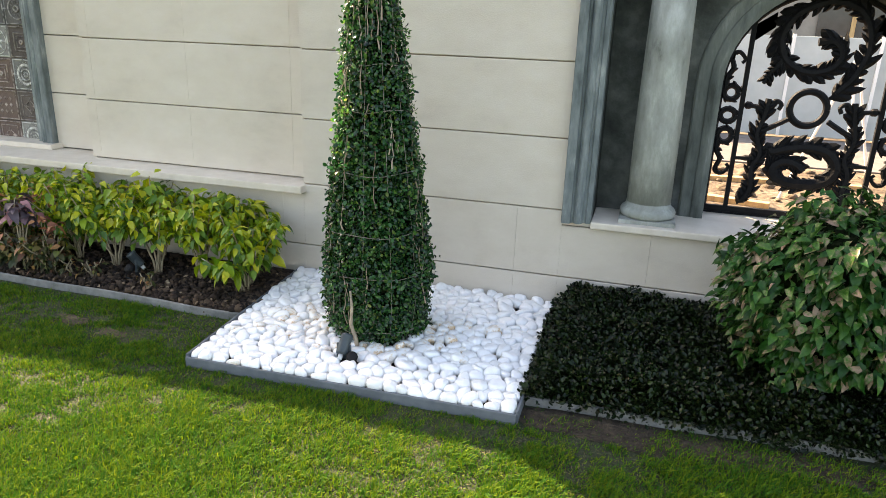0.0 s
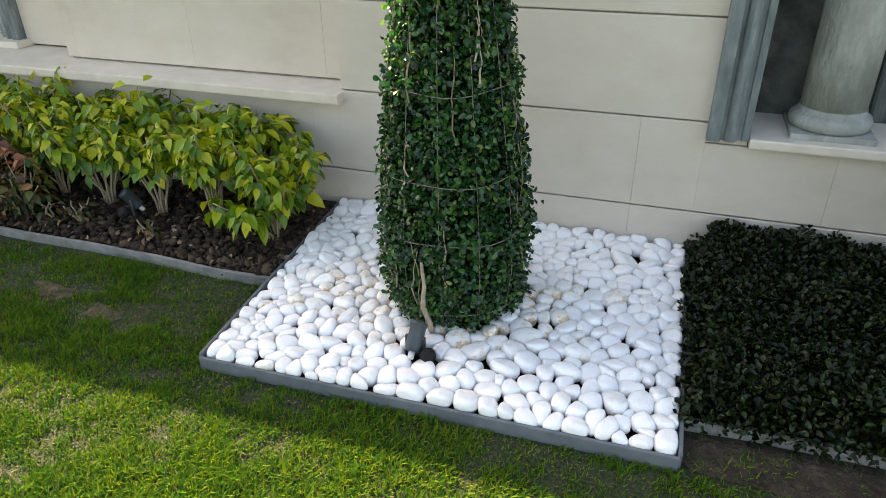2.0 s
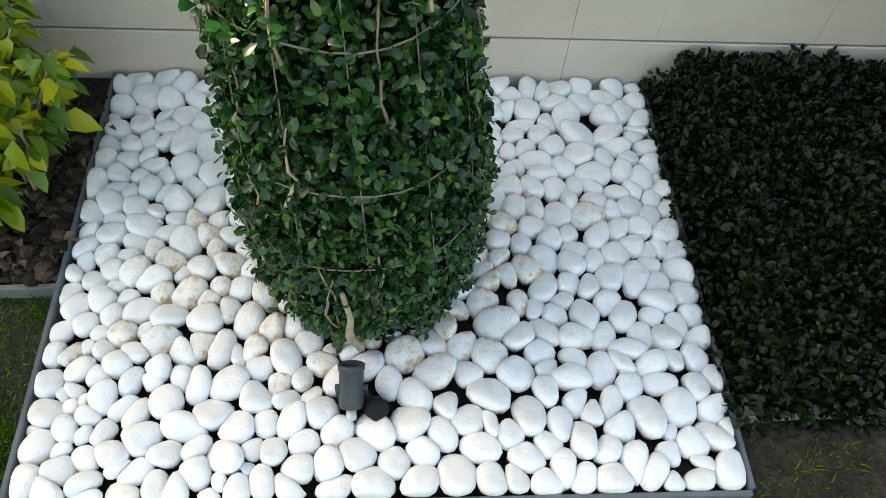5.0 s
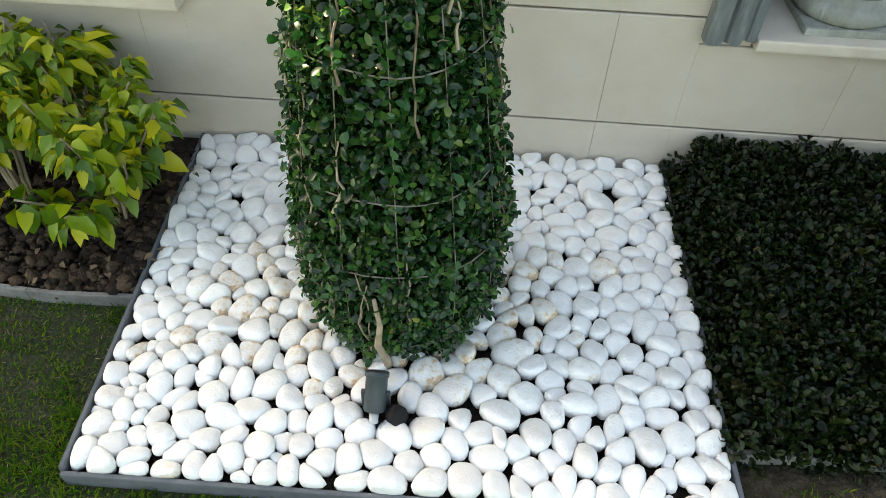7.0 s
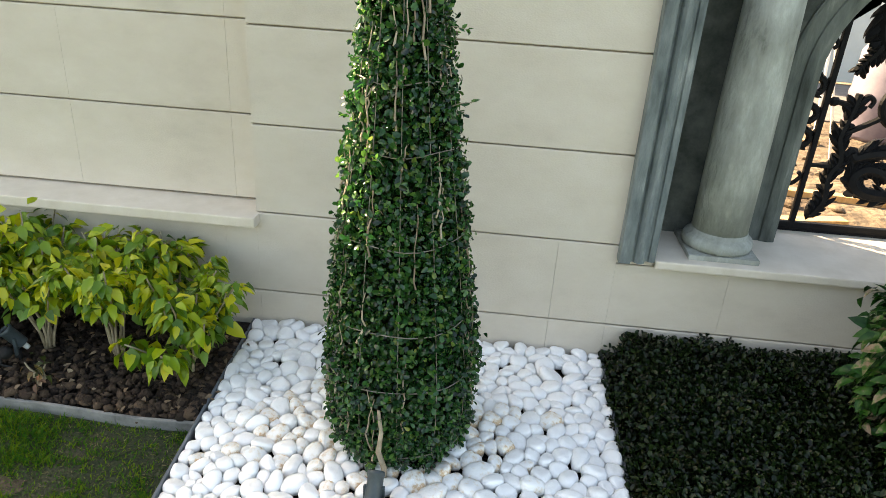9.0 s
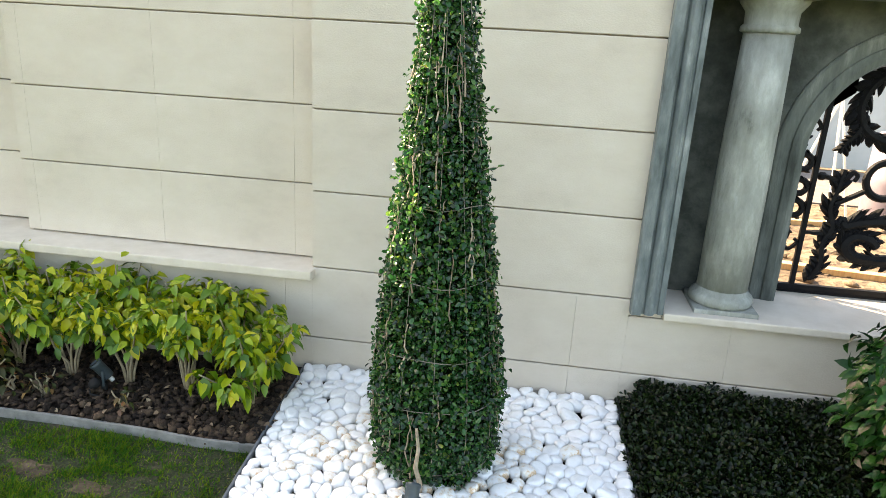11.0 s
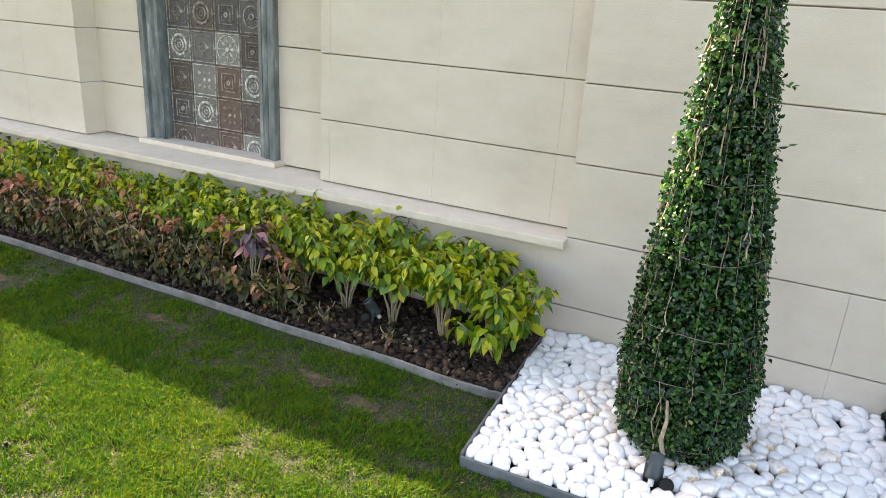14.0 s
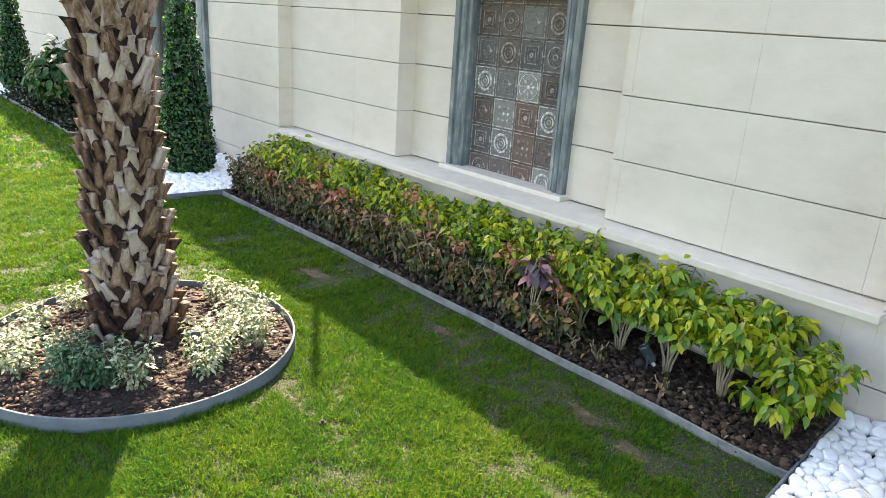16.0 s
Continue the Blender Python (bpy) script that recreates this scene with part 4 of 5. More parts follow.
def pebble_arrays(poly, mid, g):
    """A sea-worn stone that fills its cell: rounded outline, domed top, uneven all over."""
    seg = 20
    ray = []
    for k in range(seg):
        c, s = math.cos(2 * math.pi * k / seg), math.sin(2 * math.pi * k / seg)
        best = 1.0
        for p, q in zip(poly, poly[1:] + poly[:1]):
            ex, ey = q[0] - p[0], q[1] - p[1]
            den = c * ey - s * ex
            if abs(den) > 1e-9:
                t = ((p[0] - mid[0]) * ey - (p[1] - mid[1]) * ex) / den
                if t > 0:
                    best = min(best, t)
        ray.append(best)
    ray = np.minimum(np.array(ray), 0.060)
    low = np.minimum(ray, np.minimum(np.roll(ray, 1), np.roll(ray, -1)))
    soft = 0.40 * ray + 0.21 * (np.roll(ray, 1) + np.roll(ray, -1)) + 0.09 * (np.roll(ray, 2) + np.roll(ray, -2))
    r = (np.minimum(soft, 0.62 * ray + 0.38 * low + 0.003) * g.uniform(0.99, 1.05) - 0.0003) / UNIT
    high = g.uniform(0.58, 0.80) * min(1.15, float(r.mean()) + 0.12)
    tx, ty = g.gauss(0, 0.16), g.gauss(0, 0.16)
    off = Vector((g.uniform(0, 90), g.uniform(0, 90), g.uniform(0, 90)))
    V = []
    for f, z in SECTION:
        for k in range(seg):
            an = 2 * math.pi * k / seg
            x, y = r[k] * f * math.cos(an), r[k] * f * math.sin(an)
            q = 0.17 * noise.noise(Vector((x, y, z)) * 1.1 + off) * (1 if z > 0 else 0.3)
            V.append((x * (1 + 0.5 * q), y * (1 + 0.5 * q), z * high * (1 + q) + (tx * x + ty * y if z > -0.1 else 0.0)))
    V += [(0, 0, -0.95 * high), (0, 0, high * (1 + 0.10 * noise.noise(off)))]
    T = []
    for a in range(len(SECTION) - 1):
        for k in range(seg):
            i, j, m, n = a * seg + k, a * seg + (k + 1) % seg, (a + 1) * seg + (k + 1) % seg, (a + 1) * seg + k
            T += [(i, j, m), (i, m, n)]
    top = (len(SECTION) - 1) * seg
    for k in range(seg):
        T += [((k + 1) % seg, k, len(V) - 2), (top + k, top + (k + 1) % seg, len(V) - 1)]
    return np.array(V), np.array(T)


def pebble_bed(corners, hole, near, lamp=None):
    x0, y0 = corners[0]
    th = tagged(empty("pebble_bed", x0, y0, 0), "four-sided bed of white pebbles in a slim grey metal edging", "pebble bed")
    fl, fr, br, bl = [(c[0] - x0, c[1] - y0) for c in corners]
    for name, a, b, z in (("front_edging", fl, fr, 0.046), ("side_edging", fl, bl, 0.056), ("side_edging", fr, br, 0.056)):
        bm = bmesh.new()
        q = a if name == "front_edging" else (a[0] + (b[0] - a[0]) * 0.006, a[1] + 0.007)
        edging_strip(bm, [q, b], 0.012, 0.0, z)
        part(name, bm, M_EDGING, th, "grey metal edging strip")
    bm = bmesh.new()
    ins = [(fl[0] + 0.008, fl[1] + 0.007), (fr[0] - 0.008, fr[1] + 0.007), (br[0] - 0.008, br[1]), (bl[0] + 0.008, bl[1])]
    lo, hi = [bm.verts.new((*p, 0.001)) for p in ins], [bm.verts.new((*p, 0.014)) for p in ins]
    bm.faces.new(hi)
    for k in range(4):
        bm.faces.new((lo[k], lo[(k + 1) % 4], hi[(k + 1) % 4], hi[k]))
    part("base_fill", bm, M_SOIL, th, "dark fill between the pebbles")
    g = random.Random(5)
    hx, hy = hole[0] - x0, hole[1] - y0
    ghosts = [(hx + r * math.cos(a * math.pi / 6), hy + r * math.sin(a * math.pi / 6)) for r in (0.06, 0.165) for a in range(12)]
    if lamp:
        ghosts += [(lamp[0] - x0 + dx, lamp[1] - y0 + dy) for dx, dy in ((0.0, 0.0), (0.042, -0.008))]
    G = np.array(ghosts)
    count, P = (505 if near else 400), []
    while len(P) < count:
        u, v = g.random(), g.random()
        p = [(fl[i] * (1 - u) + fr[i] * u) * (1 - v) + (bl[i] * (1 - u) + br[i] * u) * v for i in (0, 1)]
        if np.hypot(G[:, 0] - p[0], G[:, 1] - p[1]).min() > 0.042 and (not P or min(math.hypot(p[0] - q[0], p[1] - q[1]) for q in P) > 0.028) and math.hypot(p[0] - hx, p[1] - hy) > 0.19:
            P.append(p)
    P = np.array(P)
    weight = np.array([g.uniform(-0.0007, 0.0007) for _ in range(count)] + [0.0] * len(G))
    shape = []
    for _ in range(count + len(G)):
        an, k = g.uniform(0, math.pi), g.uniform(1.0, 1.75)
        c, q = math.cos(an), math.sin(an)
        shape.append((c * c / k + q * q * k, c * q * (1 / k - k), q * q / k + c * c * k))
    for step in range(5):
        share = cells(np.vstack([P, G]), weight if step > 1 else weight * 0, ins, shape)[:count]
        centre = np.array([middle(c) if len(c) > 2 else P[i] for i, c in enumerate(share)])
        if step < 4:
            P = P + (centre - P) * 0.5
    order = np.argsort(np.hypot((centre[:, 0] - fr[0] * 0.5) * 0.8, centre[:, 1] - 0.1))
    rest = []
    for rank, i in enumerate(order):
        if len(share[i]) < 3:
            continue
        x, y = centre[i]
        V, T = pebble_arrays(share[i], (x, y), g)
        from_cone = math.hypot(x - hx, y - hy)
        chance = 0.75 if from_cone < 0.40 and y > 0.25 else (0.45 if from_cone < 0.60 and y > 0.3 else 0.02)
        mat = M_PEBBLE_TAN if g.random() < chance else M_PEBBLE
        z = 0.038 + g.uniform(-0.005, 0.006) + 0.010 * min(1.0, max(0.0, min(x - fl[0], fr[0] - x, y) / 0.12))
        m = Matrix.LocRotScale((x, y, z), Euler((0, 0, 0)), (UNIT, UNIT, UNIT))
        if near and rank < 300:
            link("pebble", tri_mesh("pebble", V, T, mat, True), th, m)
        else:
            rest.append((V * UNIT + np.array((x, y, z)), T))
    V, T = join(*rest)
    tagged(link("pebbles_behind", tri_mesh("pebbles", V, T, M_PEBBLE_FAR, True), th), "white pebbles at the back of the bed", kind="stuff")
    return th


LAMP = (-1.19, 2.560)
pebble_bed(BED, TOPIARY, True, LAMP)
pebble_bed(BED_FAR, TOPIARY_FAR, False)
pebble_bed(((-16.4, 2.34), (-14.75, 2.34), (-14.75, 3.565), (-16.4, 3.565)), (-15.5, 2.89), False)


# ---------- clipped cone topiary ----------
def cone_radius(z):
    """The cone's profile: fullest at knee height, straight and slender above."""
    return np.interp(z, (0.05, 0.20, 0.34, 0.62, 0.88, 1.15, 1.55, 2.32), (0.200, 0.234, 0.241, 0.213, 0.184, 0.148, 0.104, 0.014))


def topiary(x, y, leaves, leaf, detail, lean=0.0):
    th = tagged(empty("topiary", x, y, 0.0), "tall cone of clipped dark green leaves on a wire frame", "topiary")
    th.matrix_basis = pose(x, y, 0, 0, lean, 0)
    high = 2.32
    # Solid near-black core: its colour stands in for shade behind the leaves.
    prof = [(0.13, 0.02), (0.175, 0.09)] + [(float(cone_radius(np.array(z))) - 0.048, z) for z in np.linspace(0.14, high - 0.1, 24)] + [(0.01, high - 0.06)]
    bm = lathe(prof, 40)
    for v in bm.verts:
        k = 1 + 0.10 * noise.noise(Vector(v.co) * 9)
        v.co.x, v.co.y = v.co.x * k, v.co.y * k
    part("branch_mass", bm, M_CORE, th, "solid branch core with inner shade put into its near-black colour")
    n = leaves
    u = rng.uniform(0, 1, n)
    z = 0.066 + (high - 0.06) * (1 - np.sqrt(1 - u * 0.985))
    a = rng.uniform(0, 2 * math.pi, n)
    lump = np.array([0.016 * noise.noise((math.cos(q) * 2.2, math.sin(q) * 2.2, zz * 6)) + 0.020 * noise.noise((math.cos(q) * 7, math.sin(q) * 7, zz * 22)) for q, zz in zip(a, z)])
    depth = rng.beta(2.0, 1.6, n) * 0.075 - 0.05
    r = np.maximum(cone_radius(z) + lump + depth, 0.012)
    stray = rng.uniform(0, 1, n) < 0.012
    r = r + np.where(stray, rng.uniform(0.004, 0.018, n), 0)
    out = np.column_stack([np.cos(a), np.sin(a), np.zeros(n)])
    P = out * r[:, None] + np.column_stack([np.zeros(n), np.zeros(n), z])
    A = out * rng.uniform(0.0, 0.6, n)[:, None] + np.column_stack([rng.normal(0, 0.6, n), rng.normal(0, 0.6, n), rng.normal(-0.1, 0.6, n)])
    N = out * 1.15 + np.column_stack([rng.normal(0, 0.7, n), rng.normal(0, 0.7, n), 0.4 + rng.normal(0, 0.6, n)])
    L = leaf * rng.uniform(0.6, 1.25, n)
    V, T = leaf_arrays(P, A, N, L, L * rng.uniform(0.28, 0.38, n), 0.3, 0.4, True)
    tagged(link("foliage", tri_mesh("foliage", V, T, M_TOPI), th), "small glossy dark green leaves", kind="stuff")
    g = random.Random(int(abs(x) * 100))
    for k in range(18 if detail else 0):
        an, zz, ln = g.uniform(0, 6.28), g.uniform(0.2, 1.9), g.uniform(0.035, 0.085)
        rr = float(cone_radius(np.array(zz)))
        o = Vector((math.cos(an), math.sin(an), g.uniform(-0.2, 0.7))).normalized()
        p0 = Vector((rr * math.cos(an), rr * math.sin(an), zz))
        bm = bmesh.new()
        tube(bm, [p0, p0 + o * ln * 0.5 + Vector((0, 0, 0.004)), p0 + o * ln], [0.0016, 0.0013, 0.0009], 4)
        sp = part("sprig", bm, M_TWIG, th, "stray shoot")
        q = np.array([(p0 + o * ln * u)[:] for u in (0.45, 0.6, 0.75, 0.9, 1.0, 1.0)])
        V, T = leaf_arrays(q, rng.normal(0, 0.7, (6, 3)) + np.array(o[:]), rng.normal(0, 0.5, (6, 3)) + np.array((0, 0, 1)), 0.019, 0.006)
        tagged(link("sprig_leaf", tri_mesh("sprig_leaf", V, T, M_TOPI), sp), kind="stuff")
    for k in range(12 if detail else 8):
        an = 2 * math.pi * k / 12 + 0.1
        bm = bmesh.new()
        pts = []
        for i in range(14):
            zz = 0.08 + (high - 0.2) * i / 13
            rr = float(cone_radius(np.array(zz))) + 0.009
            pts.append((rr * math.cos(an), rr * math.sin(an), zz))
        tube(bm, pts, 0.0013, 5)
        part("upright_wire", bm, M_WIRE, th, "thin galvanised wire")
    for k in range(9):
        zz = 0.12 + k * 0.245 + 0.03 * math.sin(k * 2.1)
        rr = float(cone_radius(np.array(zz))) + 0.011
        bm = bmesh.new()
        tube(bm, [(rr * math.cos(q * math.pi / 16), rr * math.sin(q * math.pi / 16), zz + 0.006 * math.sin(q * 0.8 + k)) for q in range(33)], 0.0017, 5)
        part("hoop_wire", bm, M_WIRE, th, "thin galvanised wire hoop")
    if detail:
        for k in range(66):
            an = g.uniform(0, 2 * math.pi) if k > 6 else -math.pi / 2 + g.uniform(-0.9, 0.9)
            z0 = g.uniform(0.1, 1.6)
            ln = g.uniform(0.08, 0.32)
            bm = bmesh.new()
            pts = []
            for i in range(7):
                zz = z0 + ln * i / 6
                rr = float(cone_radius(np.array(zz))) + g.uniform(0.004, 0.022)
                an += g.uniform(-0.05, 0.05)
                pts.append((rr * math.cos(an), rr * math.sin(an), zz))
            tube(bm, pts, [0.0039 * g.uniform(0.5, 1.15) * (1 - 0.09 * i) for i in range(7)], 5)
            part("twig", bm, M_TWIG, th, "pale dry woody twig")
        # one stout stem climbs from the ground beside the lamp
        bm = bmesh.new()
        tube(bm, [(-0.02, -0.225, 0.03), (-0.015, -0.25, 0.10), (-0.03, -0.268, 0.18), (-0.02, -0.272, 0.26), (-0.03, -0.262, 0.34)], [0.011, 0.010, 0.009, 0.007, 0.005], 7)
        part("main_stem", bm, M_TWIG, th, "stout pale woody stem")
    return th


topiary(*TOPIARY, 36000, 0.0215, True, -1.25)
topiary(*TOPIARY_FAR, 8000, 0.04, False)
topiary(-15.5, 2.89, 5000, 0.05, False)


# ---------- ground spotlights ----------
def spotlight(x, y, z, turn, tilt):
    th = tagged(empty("spotlight", x, y, z), "small dark grey cylindrical garden spotlight on a ground spike", "spotlight")
    th.matrix_basis = pose(x, y, z, 0, 0, turn)
    head = part("head", lathe([(0.012, -0.044), (0.024, -0.040), (0.026, -0.034), (0.026, 0.038), (0.0285, 0.040), (0.0285, 0.051), (0.025, 0.053), (0.024, 0.044)], 24), M_LAMP, th, "dark grey metal cylinder", True, m=pose(0, 0, 0.115, tilt, 0, 0))
    part("lens", lathe([(0.001, 0.0), (0.0235, 0.0), (0.0235, 0.003)], 24, (0, 0, 0.043)), M_DARKGLASS, head, "dark glass lens")
    part("cable_gland", lathe([(0.009, -0.068), (0.011, -0.065), (0.011, -0.044)], 12), M_LAMPCLIP, head, "pale plastic cable gland", True)
    part("bracket", boxed(-0.034, 0.034, -0.006, 0.006, 0.05, 0.125, 0.003), M_LAMP, th)
    part("spike", lathe([(0.004, -0.06), (0.013, 0.02), (0.015, 0.055)], 10), M_BLACK, th)
    part("knob", lathe([(0.020, -0.012), (0.024, -0.008), (0.024, 0.016), (0.015, 0.021)], 16), M_BLACK, th, "black round locking knob", True, m=pose(0.050, -0.030, 0.080, 35, 40, 0))
    bm = bmesh.new()
    tube(bm, [(0.0, -0.035, 0.06), (0.01, -0.06, 0.03), (0.05, -0.055, 0.03), (0.07, -0.01, 0.02)], 0.0045, 6)
    part("cable", bm, M_BLACK, th, "short black cable")
    return th


spotlight(-1.19, 2.562, -0.004, 0, -50)
spotlight(-2.73, 3.10, 0.03, -60, 35)
spotlight(-4.08, 1.32, 0.04, 70, -40)


# ---------- planting bed with mixed hedge ----------
def wave(x):
    """The line of the hedge bed's edging, slightly uneven along the lawn."""
    return float(np.interp(-x, (1.88, 2.13, 2.4, 2.8, 3.1, 3.7, 4.2, 5.3, 7.1), (2.850, 2.840, 2.860, 2.868, 2.862, 2.880, 2.880, 2.890, 2.862)))


xl, xr = -7.155, -1.887
bm = bmesh.new()
for i in range(40):
    a, b = xl + (xr - xl) * i / 40, xl + (xr - xl) * (i + 1) / 40
    v = [bm.verts.new((min(x, left_edge(y) - 0.006), y, z)) for x, y, z in ((a, wave(a), 0.014), (b, wave(b), 0.014), (b, 3.2, 0.034), (a, 3.2, 0.034), (a, WF, 0.028), (b, WF, 0.028))]
    bm.faces.new((v[0], v[1], v[2], v[3]))
    bm.faces.new((v[3], v[2], v[5], v[4]))
bmesh.ops.remove_doubles(bm, verts=bm.verts[:], dist=0.001)
tagged(link("soil_bed", mesh_of(bm, M_SOIL)), "dark brown soil of the planting bed", "soil", kind="structure")
n = 11000
X = xl + (xr - xl) * (1 - rng.uniform(0, 1, n) ** 1.7)
Y = np.array([wave(x) for x in X]) + 0.015 + rng.uniform(0, 1, n) ** 1.1 * 0.62
P = np.column_stack([np.minimum(X, left_edge(Y) - 0.02 - 0.05 * rng.uniform(0, 1, n) ** 2), np.minimum(Y, WF - 0.02), 0.022 + rng.uniform(0, 0.03, n)])
V, T = chunk_arrays(P, 0.005 + 0.019 * rng.uniform(0, 1, n) ** 2.0, 0.8, 0.55)
tagged(link("lava_rock", tri_mesh("lava_rock", V, T, M_LAVA)), "rough brown lava rock mulch", "mulch", kind="stuff")

n = 420
X = xl + (xr - xl) * (1 - rng.uniform(0, 1, n) ** 1.4)
P = np.column_stack([X, np.array([wave(x) for x in X]) + 0.02 + rng.uniform(0, 0.55, n), rng.uniform(0.045, 0.062, n)])
V, T = leaf_arrays(P, rng.normal(0, 1, (n, 3)) * np.array((1, 1, 0.25)), rng.normal(0, 0.35, (n, 3)) + np.array((0, 0, 1)), rng.uniform(0.015, 0.045, n), rng.uniform(0.005, 0.011, n), 0.5, 0.3)
tagged(link("leaf_litter", tri_mesh("leaf_litter", V, T, M_LITTER)), "dry fallen leaves lying on the lava rock", "leaf litter", kind="stuff")

cuts = [xr, -2.19, -3.3, -4.5, -5.8, xl]
for a, b in zip(cuts, cuts[1:]):
    bm = bmesh.new()
    k = max(4, int((a - b) / 0.12))
    edging_strip(bm, [(a - 0.001 + (b - a + 0.002) * i / k, wave(a + (b - a) * i / k)) for i in range(k + 1)], 0.014, 0.0, 0.042)
    tagged(link("bed_edging", mesh_of(bm, M_KERB)), "low pale grey garden edging strip", "edging", "hedge bed edging")


def bush(name, x, y, label, category, stems, tall, spread, per_stem, leaf, mat, width=0.30, droop=0.35, bare=0.35, group="", stem_r=0.006, top=1.0, extra=None):
    """A small leafy plant: bare stems from one foot, leaves crowded towards their ends."""
    th = tagged(empty(name, x, y, 0.02), label, category, group)
    P, A, N, U = [], [], [], []
    for s in range(stems):
        bm = bmesh.new()
        a = 2 * math.pi * (s + rng.uniform(-0.4, 0.4)) / stems
        reach = spread * rng.uniform(0.35, 1.0)
        h = tall * rng.uniform(0.82, 1.06)
        pts = []
        for i in range(6):
            u = i / 5
            pts.append((reach * math.cos(a) * u ** 1.3 + rng.normal(0, 0.006), reach * math.sin(a) * u ** 1.3 + rng.normal(0, 0.006), h * u))
        pts[0] = (0.012 * math.cos(a), 0.012 * math.sin(a), -0.01)
        tube(bm, pts, [stem_r * (1.15 - 0.13 * i) for i in range(6)], 5)
        part("stem", bm, M_STEM, th, "", True)
        for k in range(per_stem):
            u = bare + (1 - bare) * rng.uniform(0, 1) ** 0.75
            f = u * 5
            i = min(int(f), 4)
            p = np.array(pts[i]) * (1 - f + i) + np.array(pts[i + 1]) * (f - i)
            an = rng.uniform(0, 2 * math.pi)
            o = np.array((math.cos(an), math.sin(an), 0.0))
            tw = 0.045 + 0.35 * leaf
            P.append(p + o * rng.uniform(0, tw) * (1.15 - 0.5 * u) + np.array((0, 0, rng.uniform(-0.02, 0.03))))
            A.append(o + np.array((0, 0, rng.normal(-droop + 0.55 * (u - 0.6), 0.42))))
            U.append(u)
            N.append(np.array((0, 0, 1.0)) + o * 0.5 + rng.normal(0, 0.38, 3))
    P, A, N, U = np.array(P), np.array(A), np.array(N), np.array(U)
    L = leaf * rng.uniform(0.55, 1.2, len(P))
    W = L * width * rng.uniform(0.8, 1.15, len(P))
    low = (rng.uniform(0, 1, len(P)) < 1.5 * (0.88 - U)) if extra else np.zeros(len(P), bool)
    for name_, pick, m in (("leaves", ~low, mat), ("lower_leaves", low, extra)):
        if pick.any():
            V, T = leaf_arrays(P[pick], A[pick], N[pick], L[pick], W[pick], 0.42, 0.5)
            tagged(link(name_, tri_mesh(name_, V, T, m, True), th), kind="stuff")
    return th


GREEN = "bushy plant with drooping yellow-green leaves on bare stems"
x = -2.07
k = 0
while x > -7.0:
    tall = 0.40 if k == 0 else 0.47
    bush("hedge_plant", x + 0.0, 3.22 + rng.uniform(-0.03, 0.03), GREEN, "hedge plant", 8, tall * rng.uniform(0.98, 1.12), 0.24, 70 if x > -4 else 54, 0.056 if x > -3.4 else 0.052, M_HEDGE, 0.31, 0.45, 0.5 if x > -3.2 else 0.35, "hedge plants along the wall", extra=M_GREENLEAF)
    bush("hedge_plant", x - 0.14, 3.42 + rng.uniform(-0.02, 0.02), GREEN, "hedge plant", 5, 0.50 * rng.uniform(0.95, 1.08), 0.14, 48, 0.064, M_HEDGE, 0.31, 0.4, 0.5, "hedge plants along the wall", extra=M_GREENLEAF)
    x -= 0.30 if x > -4 else 0.34
    k += 1
x = -3.25
while x > -7.05:
    bush("copper_plant", x, wave(x) + 0.13 + rng.uniform(-0.02, 0.03), "low bushy plant with copper-red and brownish green leaves", "hedge plant", 8, rng.uniform(0.30, 0.40) - (0.12 if -3.75 < x < -3.2 else 0.0), 0.16, 38, 0.044, M_RED, 0.34, 0.3, 0.15, "copper plants along the edging", extra=M_COPPER_LOW)
    x -= rng.uniform(0.16, 0.2)
for x in (-2.55, -2.98, -3.12):
    bush("low_weed", x, 3.02 + rng.uniform(-0.05, 0.08), "small reddish green seedling", "plant", 4, 0.12, 0.07, 9, 0.035, M_RED, 0.3, 0.3, 0.1)
bush("pink_plant", -3.42, 2.99, "plant with large pink and purple leaves among the hedge", "plant", 4, 0.44, 0.06, 11, 0.090, M_PINK, 0.33, 0.3, 0.86)
for k in range(24):
    x = -3.25 - 0.155 * k + rng.uniform(-0.08, 0.08)
    bush("copper_shoot", x, wave(x) + 0.13 + rng.uniform(-0.05, 0.26), "upright shoot tipped with orange-red new leaves", "plant", 2, rng.uniform(0.30, 0.54), 0.06, 12, 0.048, M_FLUSH, 0.34, 0.1, 0.86, "copper shoots in the hedge", 0.004)
bush("hedge_plant", -2.04, 3.13, "low drooping yellow-green plant hanging over the pebble edge", "hedge plant", 5, 0.30, 0.24, 34, 0.075, M_HEDGE, 0.31, 0.75, 0.6, "hedge plants along the wall", extra=M_GREENLEAF)
bush("dark_red_plant", -7.0, 3.2, "dark red leafed plant beside the white pebbles", "plant", 7, 0.46, 0.16, 26, 0.06, M_RED, 0.34, 0.2, 0.3)


